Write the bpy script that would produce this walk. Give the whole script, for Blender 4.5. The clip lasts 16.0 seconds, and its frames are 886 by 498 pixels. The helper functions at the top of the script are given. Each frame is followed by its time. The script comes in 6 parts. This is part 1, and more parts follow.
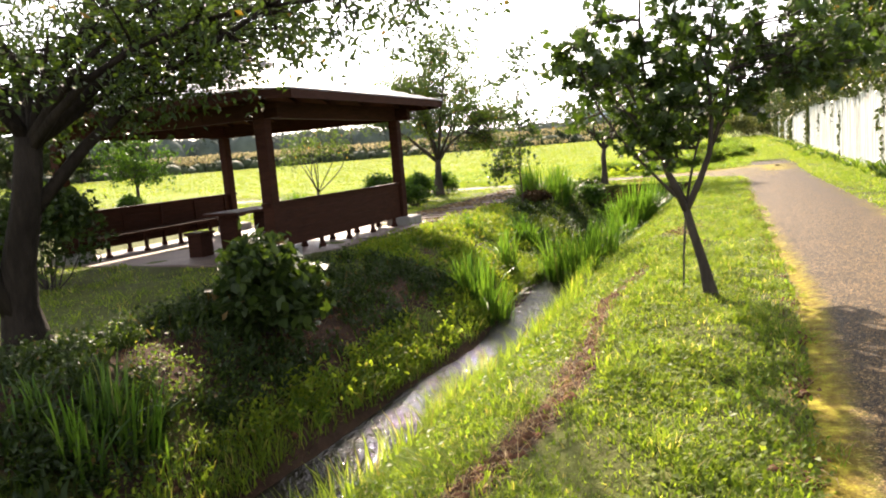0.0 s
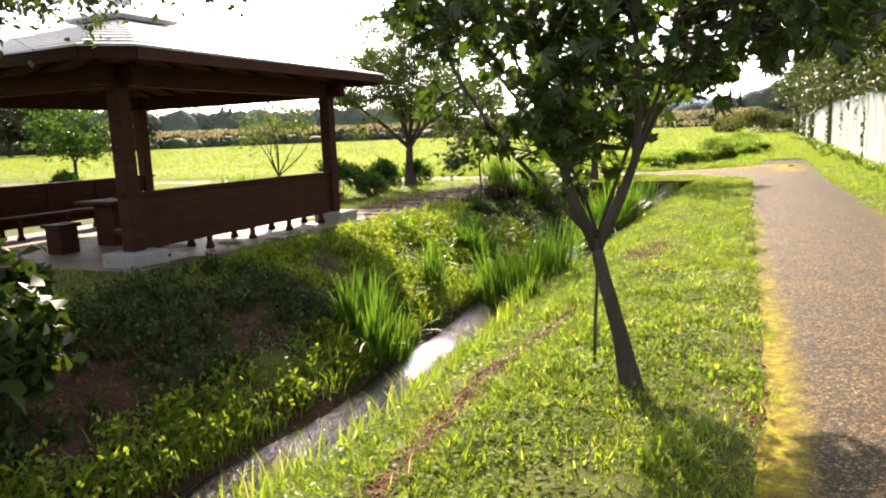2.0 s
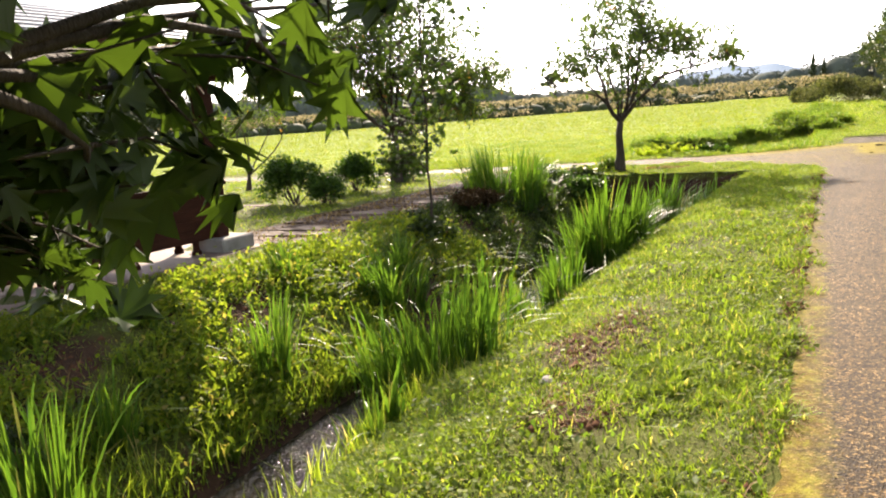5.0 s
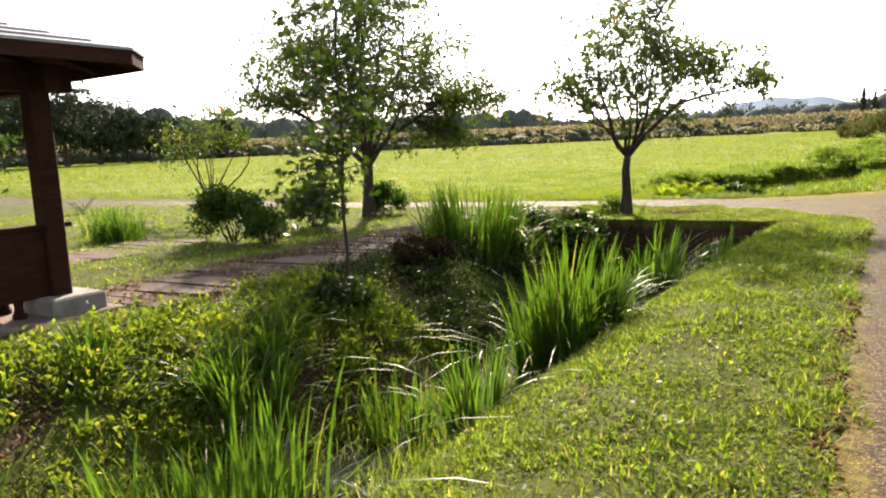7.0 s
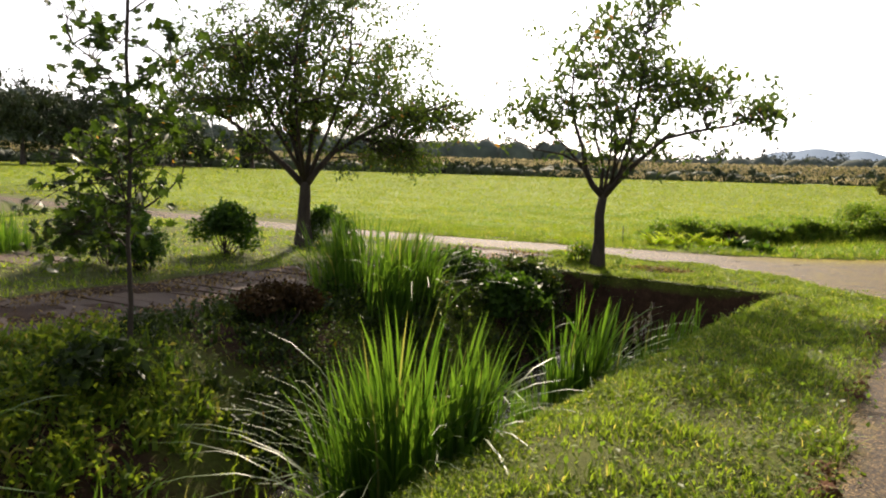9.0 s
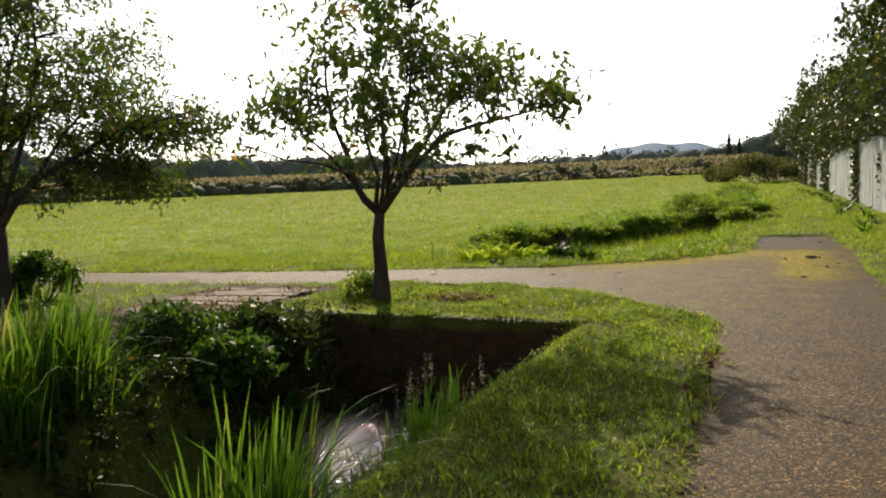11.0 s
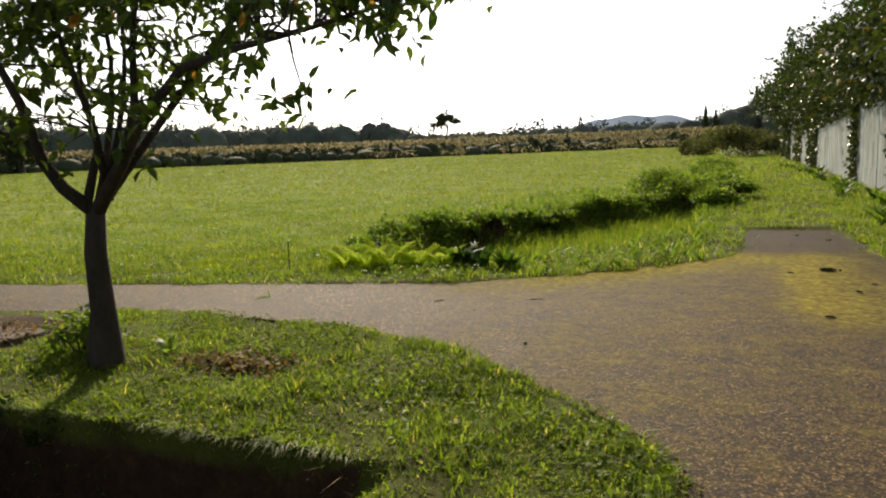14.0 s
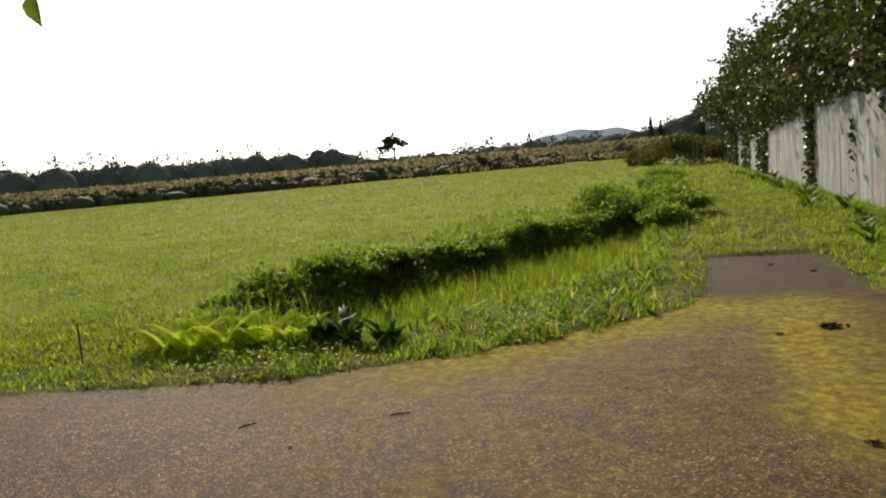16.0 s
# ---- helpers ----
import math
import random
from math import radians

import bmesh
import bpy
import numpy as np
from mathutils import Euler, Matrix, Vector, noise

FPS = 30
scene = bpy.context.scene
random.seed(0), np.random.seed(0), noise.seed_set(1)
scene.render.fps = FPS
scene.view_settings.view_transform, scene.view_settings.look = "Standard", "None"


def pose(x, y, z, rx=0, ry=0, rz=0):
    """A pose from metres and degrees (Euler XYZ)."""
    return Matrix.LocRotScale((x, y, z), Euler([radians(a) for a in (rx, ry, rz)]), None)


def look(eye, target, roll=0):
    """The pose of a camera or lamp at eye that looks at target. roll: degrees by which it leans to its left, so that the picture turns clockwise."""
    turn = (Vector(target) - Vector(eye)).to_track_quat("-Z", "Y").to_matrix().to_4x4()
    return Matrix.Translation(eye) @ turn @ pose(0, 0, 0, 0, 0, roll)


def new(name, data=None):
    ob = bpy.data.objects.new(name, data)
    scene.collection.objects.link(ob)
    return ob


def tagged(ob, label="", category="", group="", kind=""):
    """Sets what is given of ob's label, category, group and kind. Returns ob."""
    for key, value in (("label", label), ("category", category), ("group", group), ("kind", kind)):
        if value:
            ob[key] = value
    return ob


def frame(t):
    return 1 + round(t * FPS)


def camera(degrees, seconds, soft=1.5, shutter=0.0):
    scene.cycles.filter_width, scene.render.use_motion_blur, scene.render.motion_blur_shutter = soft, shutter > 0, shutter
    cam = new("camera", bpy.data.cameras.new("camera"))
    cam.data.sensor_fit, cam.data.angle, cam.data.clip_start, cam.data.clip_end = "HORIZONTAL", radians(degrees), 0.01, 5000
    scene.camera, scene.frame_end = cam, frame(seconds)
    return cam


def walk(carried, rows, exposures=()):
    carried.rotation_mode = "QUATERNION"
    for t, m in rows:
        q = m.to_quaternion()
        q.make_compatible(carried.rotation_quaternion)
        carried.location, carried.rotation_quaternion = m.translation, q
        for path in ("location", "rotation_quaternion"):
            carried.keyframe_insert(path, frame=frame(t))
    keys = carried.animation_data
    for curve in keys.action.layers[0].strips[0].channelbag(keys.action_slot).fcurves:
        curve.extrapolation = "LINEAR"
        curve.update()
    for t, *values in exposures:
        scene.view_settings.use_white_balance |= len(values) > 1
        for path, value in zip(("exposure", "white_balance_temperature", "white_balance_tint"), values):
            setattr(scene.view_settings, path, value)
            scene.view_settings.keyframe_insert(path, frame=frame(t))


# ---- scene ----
cam = camera(63.3, 16.0, soft=2.0)
EXPO = 0.0
METRES, EYE, TILT, LEAN, TURN = 23.0, 1.5, -7.7, 4.6, 23.0
ROWS = [
    (0.0, 0.0, 0.0, 0.0, 0.0, 0.0, -0.0),
    (0.5, 0.0151, 0.0237, 0.0036, 2.01, -0.21, -3.79),
    (1.0, 0.0289, 0.0513, 0.0074, 3.75, -0.89, -3.54),
    (1.5, 0.0455, 0.0774, 0.0127, 2.66, -1.86, -3.22),
    (2.0, 0.0612, 0.1047, 0.0175, 1.22, -1.33, -2.4),
    (2.5, 0.078, 0.1317, 0.0233, -2.4, -0.06, -3.27),
    (3.0, 0.0929, 0.1605, 0.028, -2.16, 0.28, -1.45),
    (5.5, 0.1499, 0.2984, 0.0529, 10.39, -4.02, -3.14),
    (6.0, 0.1585, 0.3264, 0.0579, 13.73, -3.49, -5.01),
    (6.5, 0.1691, 0.3561, 0.0632, 13.9, -2.17, -4.45),
    (7.0, 0.1819, 0.3845, 0.0679, 9.74, -1.35, -3.32),
    (7.5, 0.1931, 0.4129, 0.0723, 8.59, -0.76, -4.97),
    (8.0, 0.2066, 0.4405, 0.0776, 7.32, 0.62, -7.55),
    (8.5, 0.2172, 0.4691, 0.0815, 10.6, 1.25, -5.81),
    (9.0, 0.2315, 0.4973, 0.0862, 12.03, 0.46, -7.8),
    (9.5, 0.2444, 0.5263, 0.0908, 10.23, 0.07, -2.59),
    (10.0, 0.256, 0.5551, 0.0971, 3.84, 1.22, -3.9),
    (12.5, 0.3091, 0.7027, 0.1204, 0.33, 2.74, -1.79),
    (13.0, 0.3186, 0.7325, 0.1248, 0.06, 1.51, -2.97),
    (13.5, 0.3299, 0.7619, 0.1297, 0.12, 0.4, -3.3),
    (14.0, 0.341, 0.7919, 0.1349, -0.25, 0.23, -2.33),
    (14.5, 0.3533, 0.8208, 0.1398, -2.52, 0.03, -3.58),
    (15.0, 0.3625, 0.8494, 0.1456, -3.43, -0.13, -0.59),
    (15.5, 0.3749, 0.8772, 0.1507, -4.17, 0.72, -2.82),
    (16.0, 0.3848, 0.9065, 0.1544, -3.49, 1.97, 1.11),
]
walk(cam, [(t, pose(0, 0, EYE, TILT, LEAN, TURN) @ pose(METRES * x, METRES * y, METRES * z, 90 + pitch, roll, yaw)) for t, x, y, z, yaw, pitch, roll in ROWS],
     exposures=[(t, EXPO + e, 6650, g) for t, e, g in ((0.0, 2.03, 17), (2.0, 1.96, 16), (3.0, 1.82, 15), (5.5, 1.83, 17), (7.0, 1.48, 16), (9.0, 1.04, 15), (10.0, 0.92, 13), (12.5, 0.19, 11), (14.0, 0.33, 11), (16.0, 0.22, 11))])

# ---- world and sun ----
SUN_AZ, SUN_EL = -31.0, 32.5          # degrees from +y towards -x, and above the horizon
world = bpy.data.worlds.new("world")
scene.world = world
world.use_nodes = True
wn = world.node_tree.nodes
sky = wn.new("ShaderNodeTexSky")
sky.sky_type = "NISHITA"
sky.sun_disc = False
sky.sun_elevation, sky.sun_rotation = radians(SUN_EL), radians(SUN_AZ)
sky.air_density, sky.dust_density, sky.ozone_density = 1.0, 1.2, 1.5
# thin bright cloud over a pale sky
wl = world.node_tree.links
air = wn.new("ShaderNodeTexCoord")
flat = wn.new("ShaderNodeMapping")
flat.inputs["Scale"].default_value = (1.0, 1.0, 3.0)
cloud = wn.new("ShaderNodeTexNoise")
cloud.inputs["Scale"].default_value, cloud.inputs["Detail"].default_value, cloud.inputs["Roughness"].default_value = 1.6, 6.0, 0.55
cover = wn.new("ShaderNodeValToRGB")
cover.color_ramp.elements[0].position, cover.color_ramp.elements[0].color = 0.36, (0.15, 0.15, 0.15, 1)
cover.color_ramp.elements[1].position, cover.color_ramp.elements[1].color = 0.52, (0.85, 0.85, 0.85, 1)
grey = wn.new("ShaderNodeRGBToBW")
lift = wn.new("ShaderNodeMath")
lift.operation = "MULTIPLY"
lift.inputs[1].default_value = 1.25
veil = wn.new("ShaderNodeMix")
veil.data_type = "RGBA"
wl.new(air.outputs["Generated"], flat.inputs[0])
wl.new(flat.outputs[0], cloud.inputs["Vector"])
wl.new(cloud.outputs["Fac"], cover.inputs[0])
wl.new(cover.outputs[0], veil.inputs[0])
wl.new(sky.outputs[0], veil.inputs[6])
wl.new(sky.outputs[0], grey.inputs[0])
wl.new(grey.outputs[0], lift.inputs[0])
wl.new(lift.outputs[0], veil.inputs[7])
wl.new(veil.outputs[2], wn["Background"].inputs[0])
wn["Background"].inputs[1].default_value = 0.12
sun = new("sun", bpy.data.lights.new("sun", "SUN"))
sun.data.energy, sun.data.angle, sun.data.color = 4.6, radians(0.6), (1.0, 0.86, 0.66)
to_sun = Vector((math.sin(radians(SUN_AZ)) * math.cos(radians(SUN_EL)), math.cos(radians(SUN_AZ)) * math.cos(radians(SUN_EL)), math.sin(radians(SUN_EL))))
sun.matrix_world = look(to_sun * 60, (0, 0, 0))


# ---- materials ----
def nodes_of(name):
    m = bpy.data.materials.new(name)
    m.use_nodes = True
    nt = m.node_tree
    nt.nodes.clear()
    out = nt.nodes.new("ShaderNodeOutputMaterial")
    return m, nt, out


def node(nt, kind, **sets):
    n = nt.nodes.new("ShaderNode" + kind)
    for k, v in sets.items():
        if k in n.inputs:
            n.inputs[k].default_value = v
    return n


def noise_tex(nt, scale, detail=4.0, rough=0.6, coord="Object", stretch=None):
    tc = nt.nodes.new("ShaderNodeNewGeometry" if coord == "Position" else "ShaderNodeTexCoord")
    n = nt.nodes.new("ShaderNodeTexNoise")
    n.inputs["Scale"].default_value, n.inputs["Detail"].default_value, n.inputs["Roughness"].default_value = scale, detail, rough
    if stretch:
        mp = nt.nodes.new("ShaderNodeMapping")
        mp.inputs["Scale"].default_value = stretch
        nt.links.new(tc.outputs[coord], mp.inputs[0])
        nt.links.new(mp.outputs[0], n.inputs["Vector"])
    else:
        nt.links.new(tc.outputs[coord], n.inputs["Vector"])
    return n.outputs["Fac"]


def ramp(nt, fac, stops):
    r = nt.nodes.new("ShaderNodeValToRGB")
    while len(r.color_ramp.elements) < len(stops):
        r.color_ramp.elements.new(0.5)
    for e, (p, c) in zip(r.color_ramp.elements, stops):
        e.position, e.color = p, (*c, 1)
    nt.links.new(fac, r.inputs[0])
    return r.outputs[0]


def mixed(nt, fac, a, b, blend="MIX"):
    m = nt.nodes.new("ShaderNodeMix")
    m.data_type, m.blend_type = "RGBA", blend
    ins = [s for s in m.inputs if s.type == "RGBA"]
    fsock = [s for s in m.inputs if s.type == "VALUE"][0]
    for sock, v in ((fsock, fac), (ins[0], a), (ins[1], b)):
        if isinstance(v, bpy.types.NodeSocket):
            nt.links.new(v, sock)
        else:
            sock.default_value = (*v, 1) if isinstance(v, tuple) else v
    return [s for s in m.outputs if s.type == "RGBA"][0]


def calc(nt, op, a, b):
    m = nt.nodes.new("ShaderNodeMath")
    m.operation = op
    m.use_clamp = True
    for sock, v in zip(m.inputs, (a, b)):
        if isinstance(v, bpy.types.NodeSocket):
            nt.links.new(v, sock)
        else:
            sock.default_value = v
    return m.outputs[0]


def attribute(nt, name):
    a = nt.nodes.new("ShaderNodeAttribute")
    a.attribute_name = name
    return a.outputs["Fac"]


def bump(nt, height, strength, distance):
    b = nt.nodes.new("ShaderNodeBump")
    b.inputs["Strength"].default_value, b.inputs["Distance"].default_value = strength, distance
    nt.links.new(height, b.inputs["Height"])
    return b.outputs[0]


def surface(name, stops, scale, rough=0.85, relief=0.3, depth=0.01, fine=60.0, metal=0.0, spec=0.4, stretch=None, dirt=None, coord="Object"):
    """A solid surface: coarse colour variation, fine grain, relief; dirt: (colour, scale, amount)."""
    m, nt, out = nodes_of(name)
    p = node(nt, "BsdfPrincipled", Roughness=rough, Metallic=metal)
    p.inputs["Specular IOR Level"].default_value = spec
    big = noise_tex(nt, scale, 5, 0.65, coord, stretch)
    col = ramp(nt, big, stops)
    small = noise_tex(nt, fine, 3, 0.7, coord, stretch)
    col = mixed(nt, 0.55, col, ramp(nt, small, [(0.25, (0.45, 0.45, 0.45)), (0.75, (1, 1, 1))]), "MULTIPLY")
    oi = nt.nodes.new("ShaderNodeObjectInfo")
    col = mixed(nt, 0.4, col, ramp(nt, oi.outputs["Random"], [(0, (0.65, 0.65, 0.65)), (1, (1, 1, 1))]), "MULTIPLY")
    if dirt:
        col = mixed(nt, ramp(nt, noise_tex(nt, dirt[1], 6, 0.7, coord), [(0.62 - dirt[2] * 0.3, (0, 0, 0)), (0.76, (1, 1, 1))]), col, dirt[0])
    nt.links.new(col, p.inputs["Base Color"])
    nt.links.new(bump(nt, small, relief, depth), p.inputs["Normal"])
    nt.links.new(p.outputs[0], out.inputs[0])
    return m


def leafy(name, dark, light, odd=None, odd_share=0.04, through_share=0.5, rough=0.5, glow=2.0, patch=0.9, spec=0.35, shine=(1.0, 1.05, 0.45), stretch=None):
    """Leaves and blades: colour by island, patches by place, light shining through."""
    m, nt, out = nodes_of(name)
    g = nt.nodes.new("ShaderNodeNewGeometry")
    rnd = g.outputs["Random Per Island"]
    col = ramp(nt, rnd, [(0.0, dark), (1.0, light)])
    if odd:
        col = mixed(nt, calc(nt, "GREATER_THAN", rnd, 1 - odd_share), col, odd)
    col = mixed(nt, 0.5, col, ramp(nt, noise_tex(nt, patch, 3, 0.6, stretch=stretch), [(0.3, (0.5, 0.55, 0.45)), (0.7, (1, 1, 1))]), "MULTIPLY")
    col = mixed(nt, 0.7, col, ramp(nt, noise_tex(nt, patch * 5.5, 4, 0.65, stretch=stretch), [(0.34, (0.62, 0.64, 0.50)), (0.66, (1.12, 1.10, 0.9))]), "MULTIPLY")
    p = node(nt, "BsdfPrincipled", Roughness=rough)
    p.inputs["Specular IOR Level"].default_value = spec
    nt.links.new(col, p.inputs["Base Color"])
    t = nt.nodes.new("ShaderNodeBsdfTranslucent")
    nt.links.new(mixed(nt, 1.0, col, (glow * shine[0], glow * shine[1], glow * shine[2]), "MULTIPLY"), t.inputs[0])
    mx = nt.nodes.new("ShaderNodeMixShader")
    mx.inputs[0].default_value = through_share
    nt.links.new(p.outputs[0], mx.inputs[1])
    nt.links.new(t.outputs[0], mx.inputs[2])
    nt.links.new(mx.outputs[0], out.inputs[0])
    return m


GRASS = leafy("grass_blades", (0.092, 0.142, 0.022), (0.215, 0.272, 0.042), (0.40, 0.34, 0.15), 0.06, 0.52, 0.55, 2.15, 1.3, spec=0.25)
CLOVER = leafy("clover_leaves", (0.085, 0.13, 0.024), (0.19, 0.235, 0.040), None, 0.0, 0.42, 0.65, 1.9, 1.1, spec=0.12)
WEED = leafy("weed_leaves", (0.08, 0.14, 0.026), (0.18, 0.25, 0.045), (0.26, 0.24, 0.08), 0.05, spec=0.22)
HERB = leafy("herb_leaves", (0.12, 0.165, 0.022), (0.23, 0.275, 0.04), (0.32, 0.27, 0.10), 0.06, 0.48, 0.6, 2.0, 1.1, spec=0.15)
REED = leafy("iris_blades", (0.045, 0.10, 0.018), (0.10, 0.17, 0.03), (0.19, 0.19, 0.085), 0.04, rough=0.42, spec=0.3)
STRAW = leafy("dry_straw", (0.26, 0.16, 0.08), (0.46, 0.33, 0.18), (0.10, 0.06, 0.03), 0.2, 0.25, 0.8, 1.0)
STRAW_BROWN = leafy("shaded_withered_leaves", (0.035, 0.024, 0.015), (0.075, 0.045, 0.028), None, 0.0, 0.1, 0.9, 1.0, spec=0.05)
CROP = leafy("field_crop", (0.135, 0.185, 0.024), (0.21, 0.25, 0.034), (0.30, 0.28, 0.06), 0.12, 0.5, 0.85, patch=0.5, spec=0.08, stretch=(0.3, 1.3, 1))
MAPLE = leafy("maple_leaves", (0.028, 0.052, 0.012), (0.058, 0.095, 0.018), None, 0.0, 0.34, 0.45, 2.0)
CHERRY = leafy("cherry_leaves", (0.045, 0.08, 0.018), (0.10, 0.14, 0.03), (0.30, 0.15, 0.05), 0.015, 0.42)
BUSH = leafy("bush_leaves", (0.03, 0.07, 0.015), (0.07, 0.13, 0.02), None, 0.0, 0.35, 0.55, spec=0.2)
# dark dull leaf; on the bank plants its colour stands in for shade
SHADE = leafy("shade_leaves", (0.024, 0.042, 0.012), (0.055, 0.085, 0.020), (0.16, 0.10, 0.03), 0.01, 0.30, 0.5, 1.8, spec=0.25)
IVY = leafy("ivy_leaves", (0.030, 0.046, 0.014), (0.075, 0.098, 0.028), (0.20, 0.16, 0.06), 0.05, 0.25, 0.42, 1.7, spec=0.5)
WOODS = leafy("far_woods", (0.040, 0.056, 0.030), (0.060, 0.080, 0.040), None, 0.0, 0.08, 0.8, 1.0, 0.05)
# aerial haze is painted into this pale grey-blue leaf colour
FARWOODS = leafy("haze_tinted_woods", (0.105, 0.125, 0.13), (0.125, 0.145, 0.145), None, 0.0, 0.02, 0.9, 1.0, 0.03, 0.05)
PAMPAS = leafy("pampas_plumes", (0.26, 0.23, 0.17), (0.48, 0.43, 0.34), (0.15, 0.15, 0.08), 0.32, 0.5, 0.9, 1.35, 0.05, 0.05, (1.0, 0.93, 0.78))
THICKET = leafy("thicket_leaves", (0.085, 0.10, 0.05), (0.17, 0.175, 0.095), (0.26, 0.23, 0.15), 0.1, 0.3, 0.8, 1.4, 0.3, 0.08)
FERN = leafy("yellow_fern", (0.50, 0.58, 0.06), (0.66, 0.68, 0.10), (0.30, 0.14, 0.04), 0.1, 0.5, 0.9, 2.0, spec=0.04)
BARK = surface("bark", [(0.3, (0.030, 0.023, 0.017)), (0.7, (0.085, 0.066, 0.05))], 6, 0.9, 0.8, 0.02, 40, stretch=(1, 1, 0.35), dirt=((0.085, 0.082, 0.062), 5, 0.0))
# darker copy of the bark: shade under the crowns is put into its colour
SHADED_BARK = surface("shaded_bark", [(0.3, (0.014, 0.011, 0.008)), (0.7, (0.042, 0.033, 0.025))], 5, 0.95, 1.0, 0.03, 30, spec=0.1, stretch=(1, 1, 0.3))
TIMBER = surface("stained_timber", [(0.3, (0.032, 0.0115, 0.0062)), (0.7, (0.070, 0.0245, 0.0130))], 3, 0.8, 0.4, 0.004, 70, stretch=(1, 1, 6), spec=0.14)
DECK = surface("weathered_planks", [(0.3, (0.080, 0.050, 0.035)), (0.7, (0.17, 0.115, 0.085))], 4, 0.8, 0.5, 0.006, 60, spec=0.2, stretch=(0.6, 5, 5), dirt=((0.095, 0.064, 0.040), 2.2, 1.0), coord="Position")
CONCRETE = surface("concrete", [(0.3, (0.27, 0.26, 0.24)), (0.7, (0.40, 0.39, 0.36))], 3, 0.85, 0.4, 0.006, 80, dirt=((0.12, 0.12, 0.09), 2, 0.3))
PAVING = surface("terrace_paving", [(0.3, (0.17, 0.120, 0.092)), (0.7, (0.27, 0.195, 0.150))], 2, 0.7, 0.3, 0.004, 60, dirt=((0.16, 0.13, 0.10), 3, 0.3))
ROOFING = surface("roof_sheet", [(0.3, (0.40, 0.38, 0.37)), (0.7, (0.55, 0.53, 0.52))], 2, 0.32, 0.15, 0.003, 30, metal=0.3, spec=0.7)
STEEL = surface("dark_steel", [(0.3, (0.06, 0.06, 0.06)), (0.7, (0.12, 0.11, 0.10))], 8, 0.5, 0.2, 0.002, 60, metal=0.6)
STONE = surface("field_stone", [(0.3, (0.22, 0.20, 0.18)), (0.7, (0.38, 0.36, 0.33))], 5, 0.8, 0.6, 0.01, 50)
# the blue of distance sits in the base colour, in place of haze
HILL = surface("haze_tinted_hill", [(0.3, (0.30, 0.38, 0.48)), (0.7, (0.33, 0.41, 0.51))], 0.01, 1.0, 0.0, 0.01, 1, spec=0.0)
CRUMB = surface("crumbled_earth", [(0.3, (0.07, 0.032, 0.018)), (0.7, (0.19, 0.095, 0.05))], 7, 0.95, 0.5, 0.005, 50, spec=0.1)
PLUME = leafy("flower_spikes", (0.22, 0.18, 0.24), (0.40, 0.35, 0.40), None, 0.0, 0.3, 0.8, 1.0)


def wall_paint():
    """Old pale-green render: streaks of grime that run down, grey patches where paint has gone."""
    m, nt, out = nodes_of("stained_wall_paint")
    p = node(nt, "BsdfPrincipled", Roughness=0.85)
    base = ramp(nt, noise_tex(nt, 0.8, 5, 0.6, "Position"), [(0.3, (0.25, 0.31, 0.305)), (0.7, (0.37, 0.425, 0.405))])
    streak = ramp(nt, noise_tex(nt, 1.0, 6, 0.7, "Position", stretch=(3.0, 3.0, 0.35)), [(0.42, (0, 0, 0)), (0.62, (1, 1, 1))])
    col = mixed(nt, streak, base, (0.14, 0.15, 0.13))
    bare = ramp(nt, noise_tex(nt, 1.7, 6, 0.75, "Position"), [(0.55, (0, 0, 0)), (0.63, (1, 1, 1))])
    col = mixed(nt, bare, col, (0.30, 0.27, 0.24))
    col = mixed(nt, 0.35, col, ramp(nt, noise_tex(nt, 40, 3, 0.7, "Position"), [(0.3, (0.4, 0.4, 0.4)), (0.7, (1, 1, 1))]), "MULTIPLY")
    nt.links.new(col, p.inputs["Base Color"])
    nt.links.new(bump(nt, noise_tex(nt, 25, 4, 0.7, "Position"), 0.5, 0.01), p.inputs["Normal"])
    nt.links.new(p.outputs[0], out.inputs[0])
    return m


WALLPAINT = wall_paint()


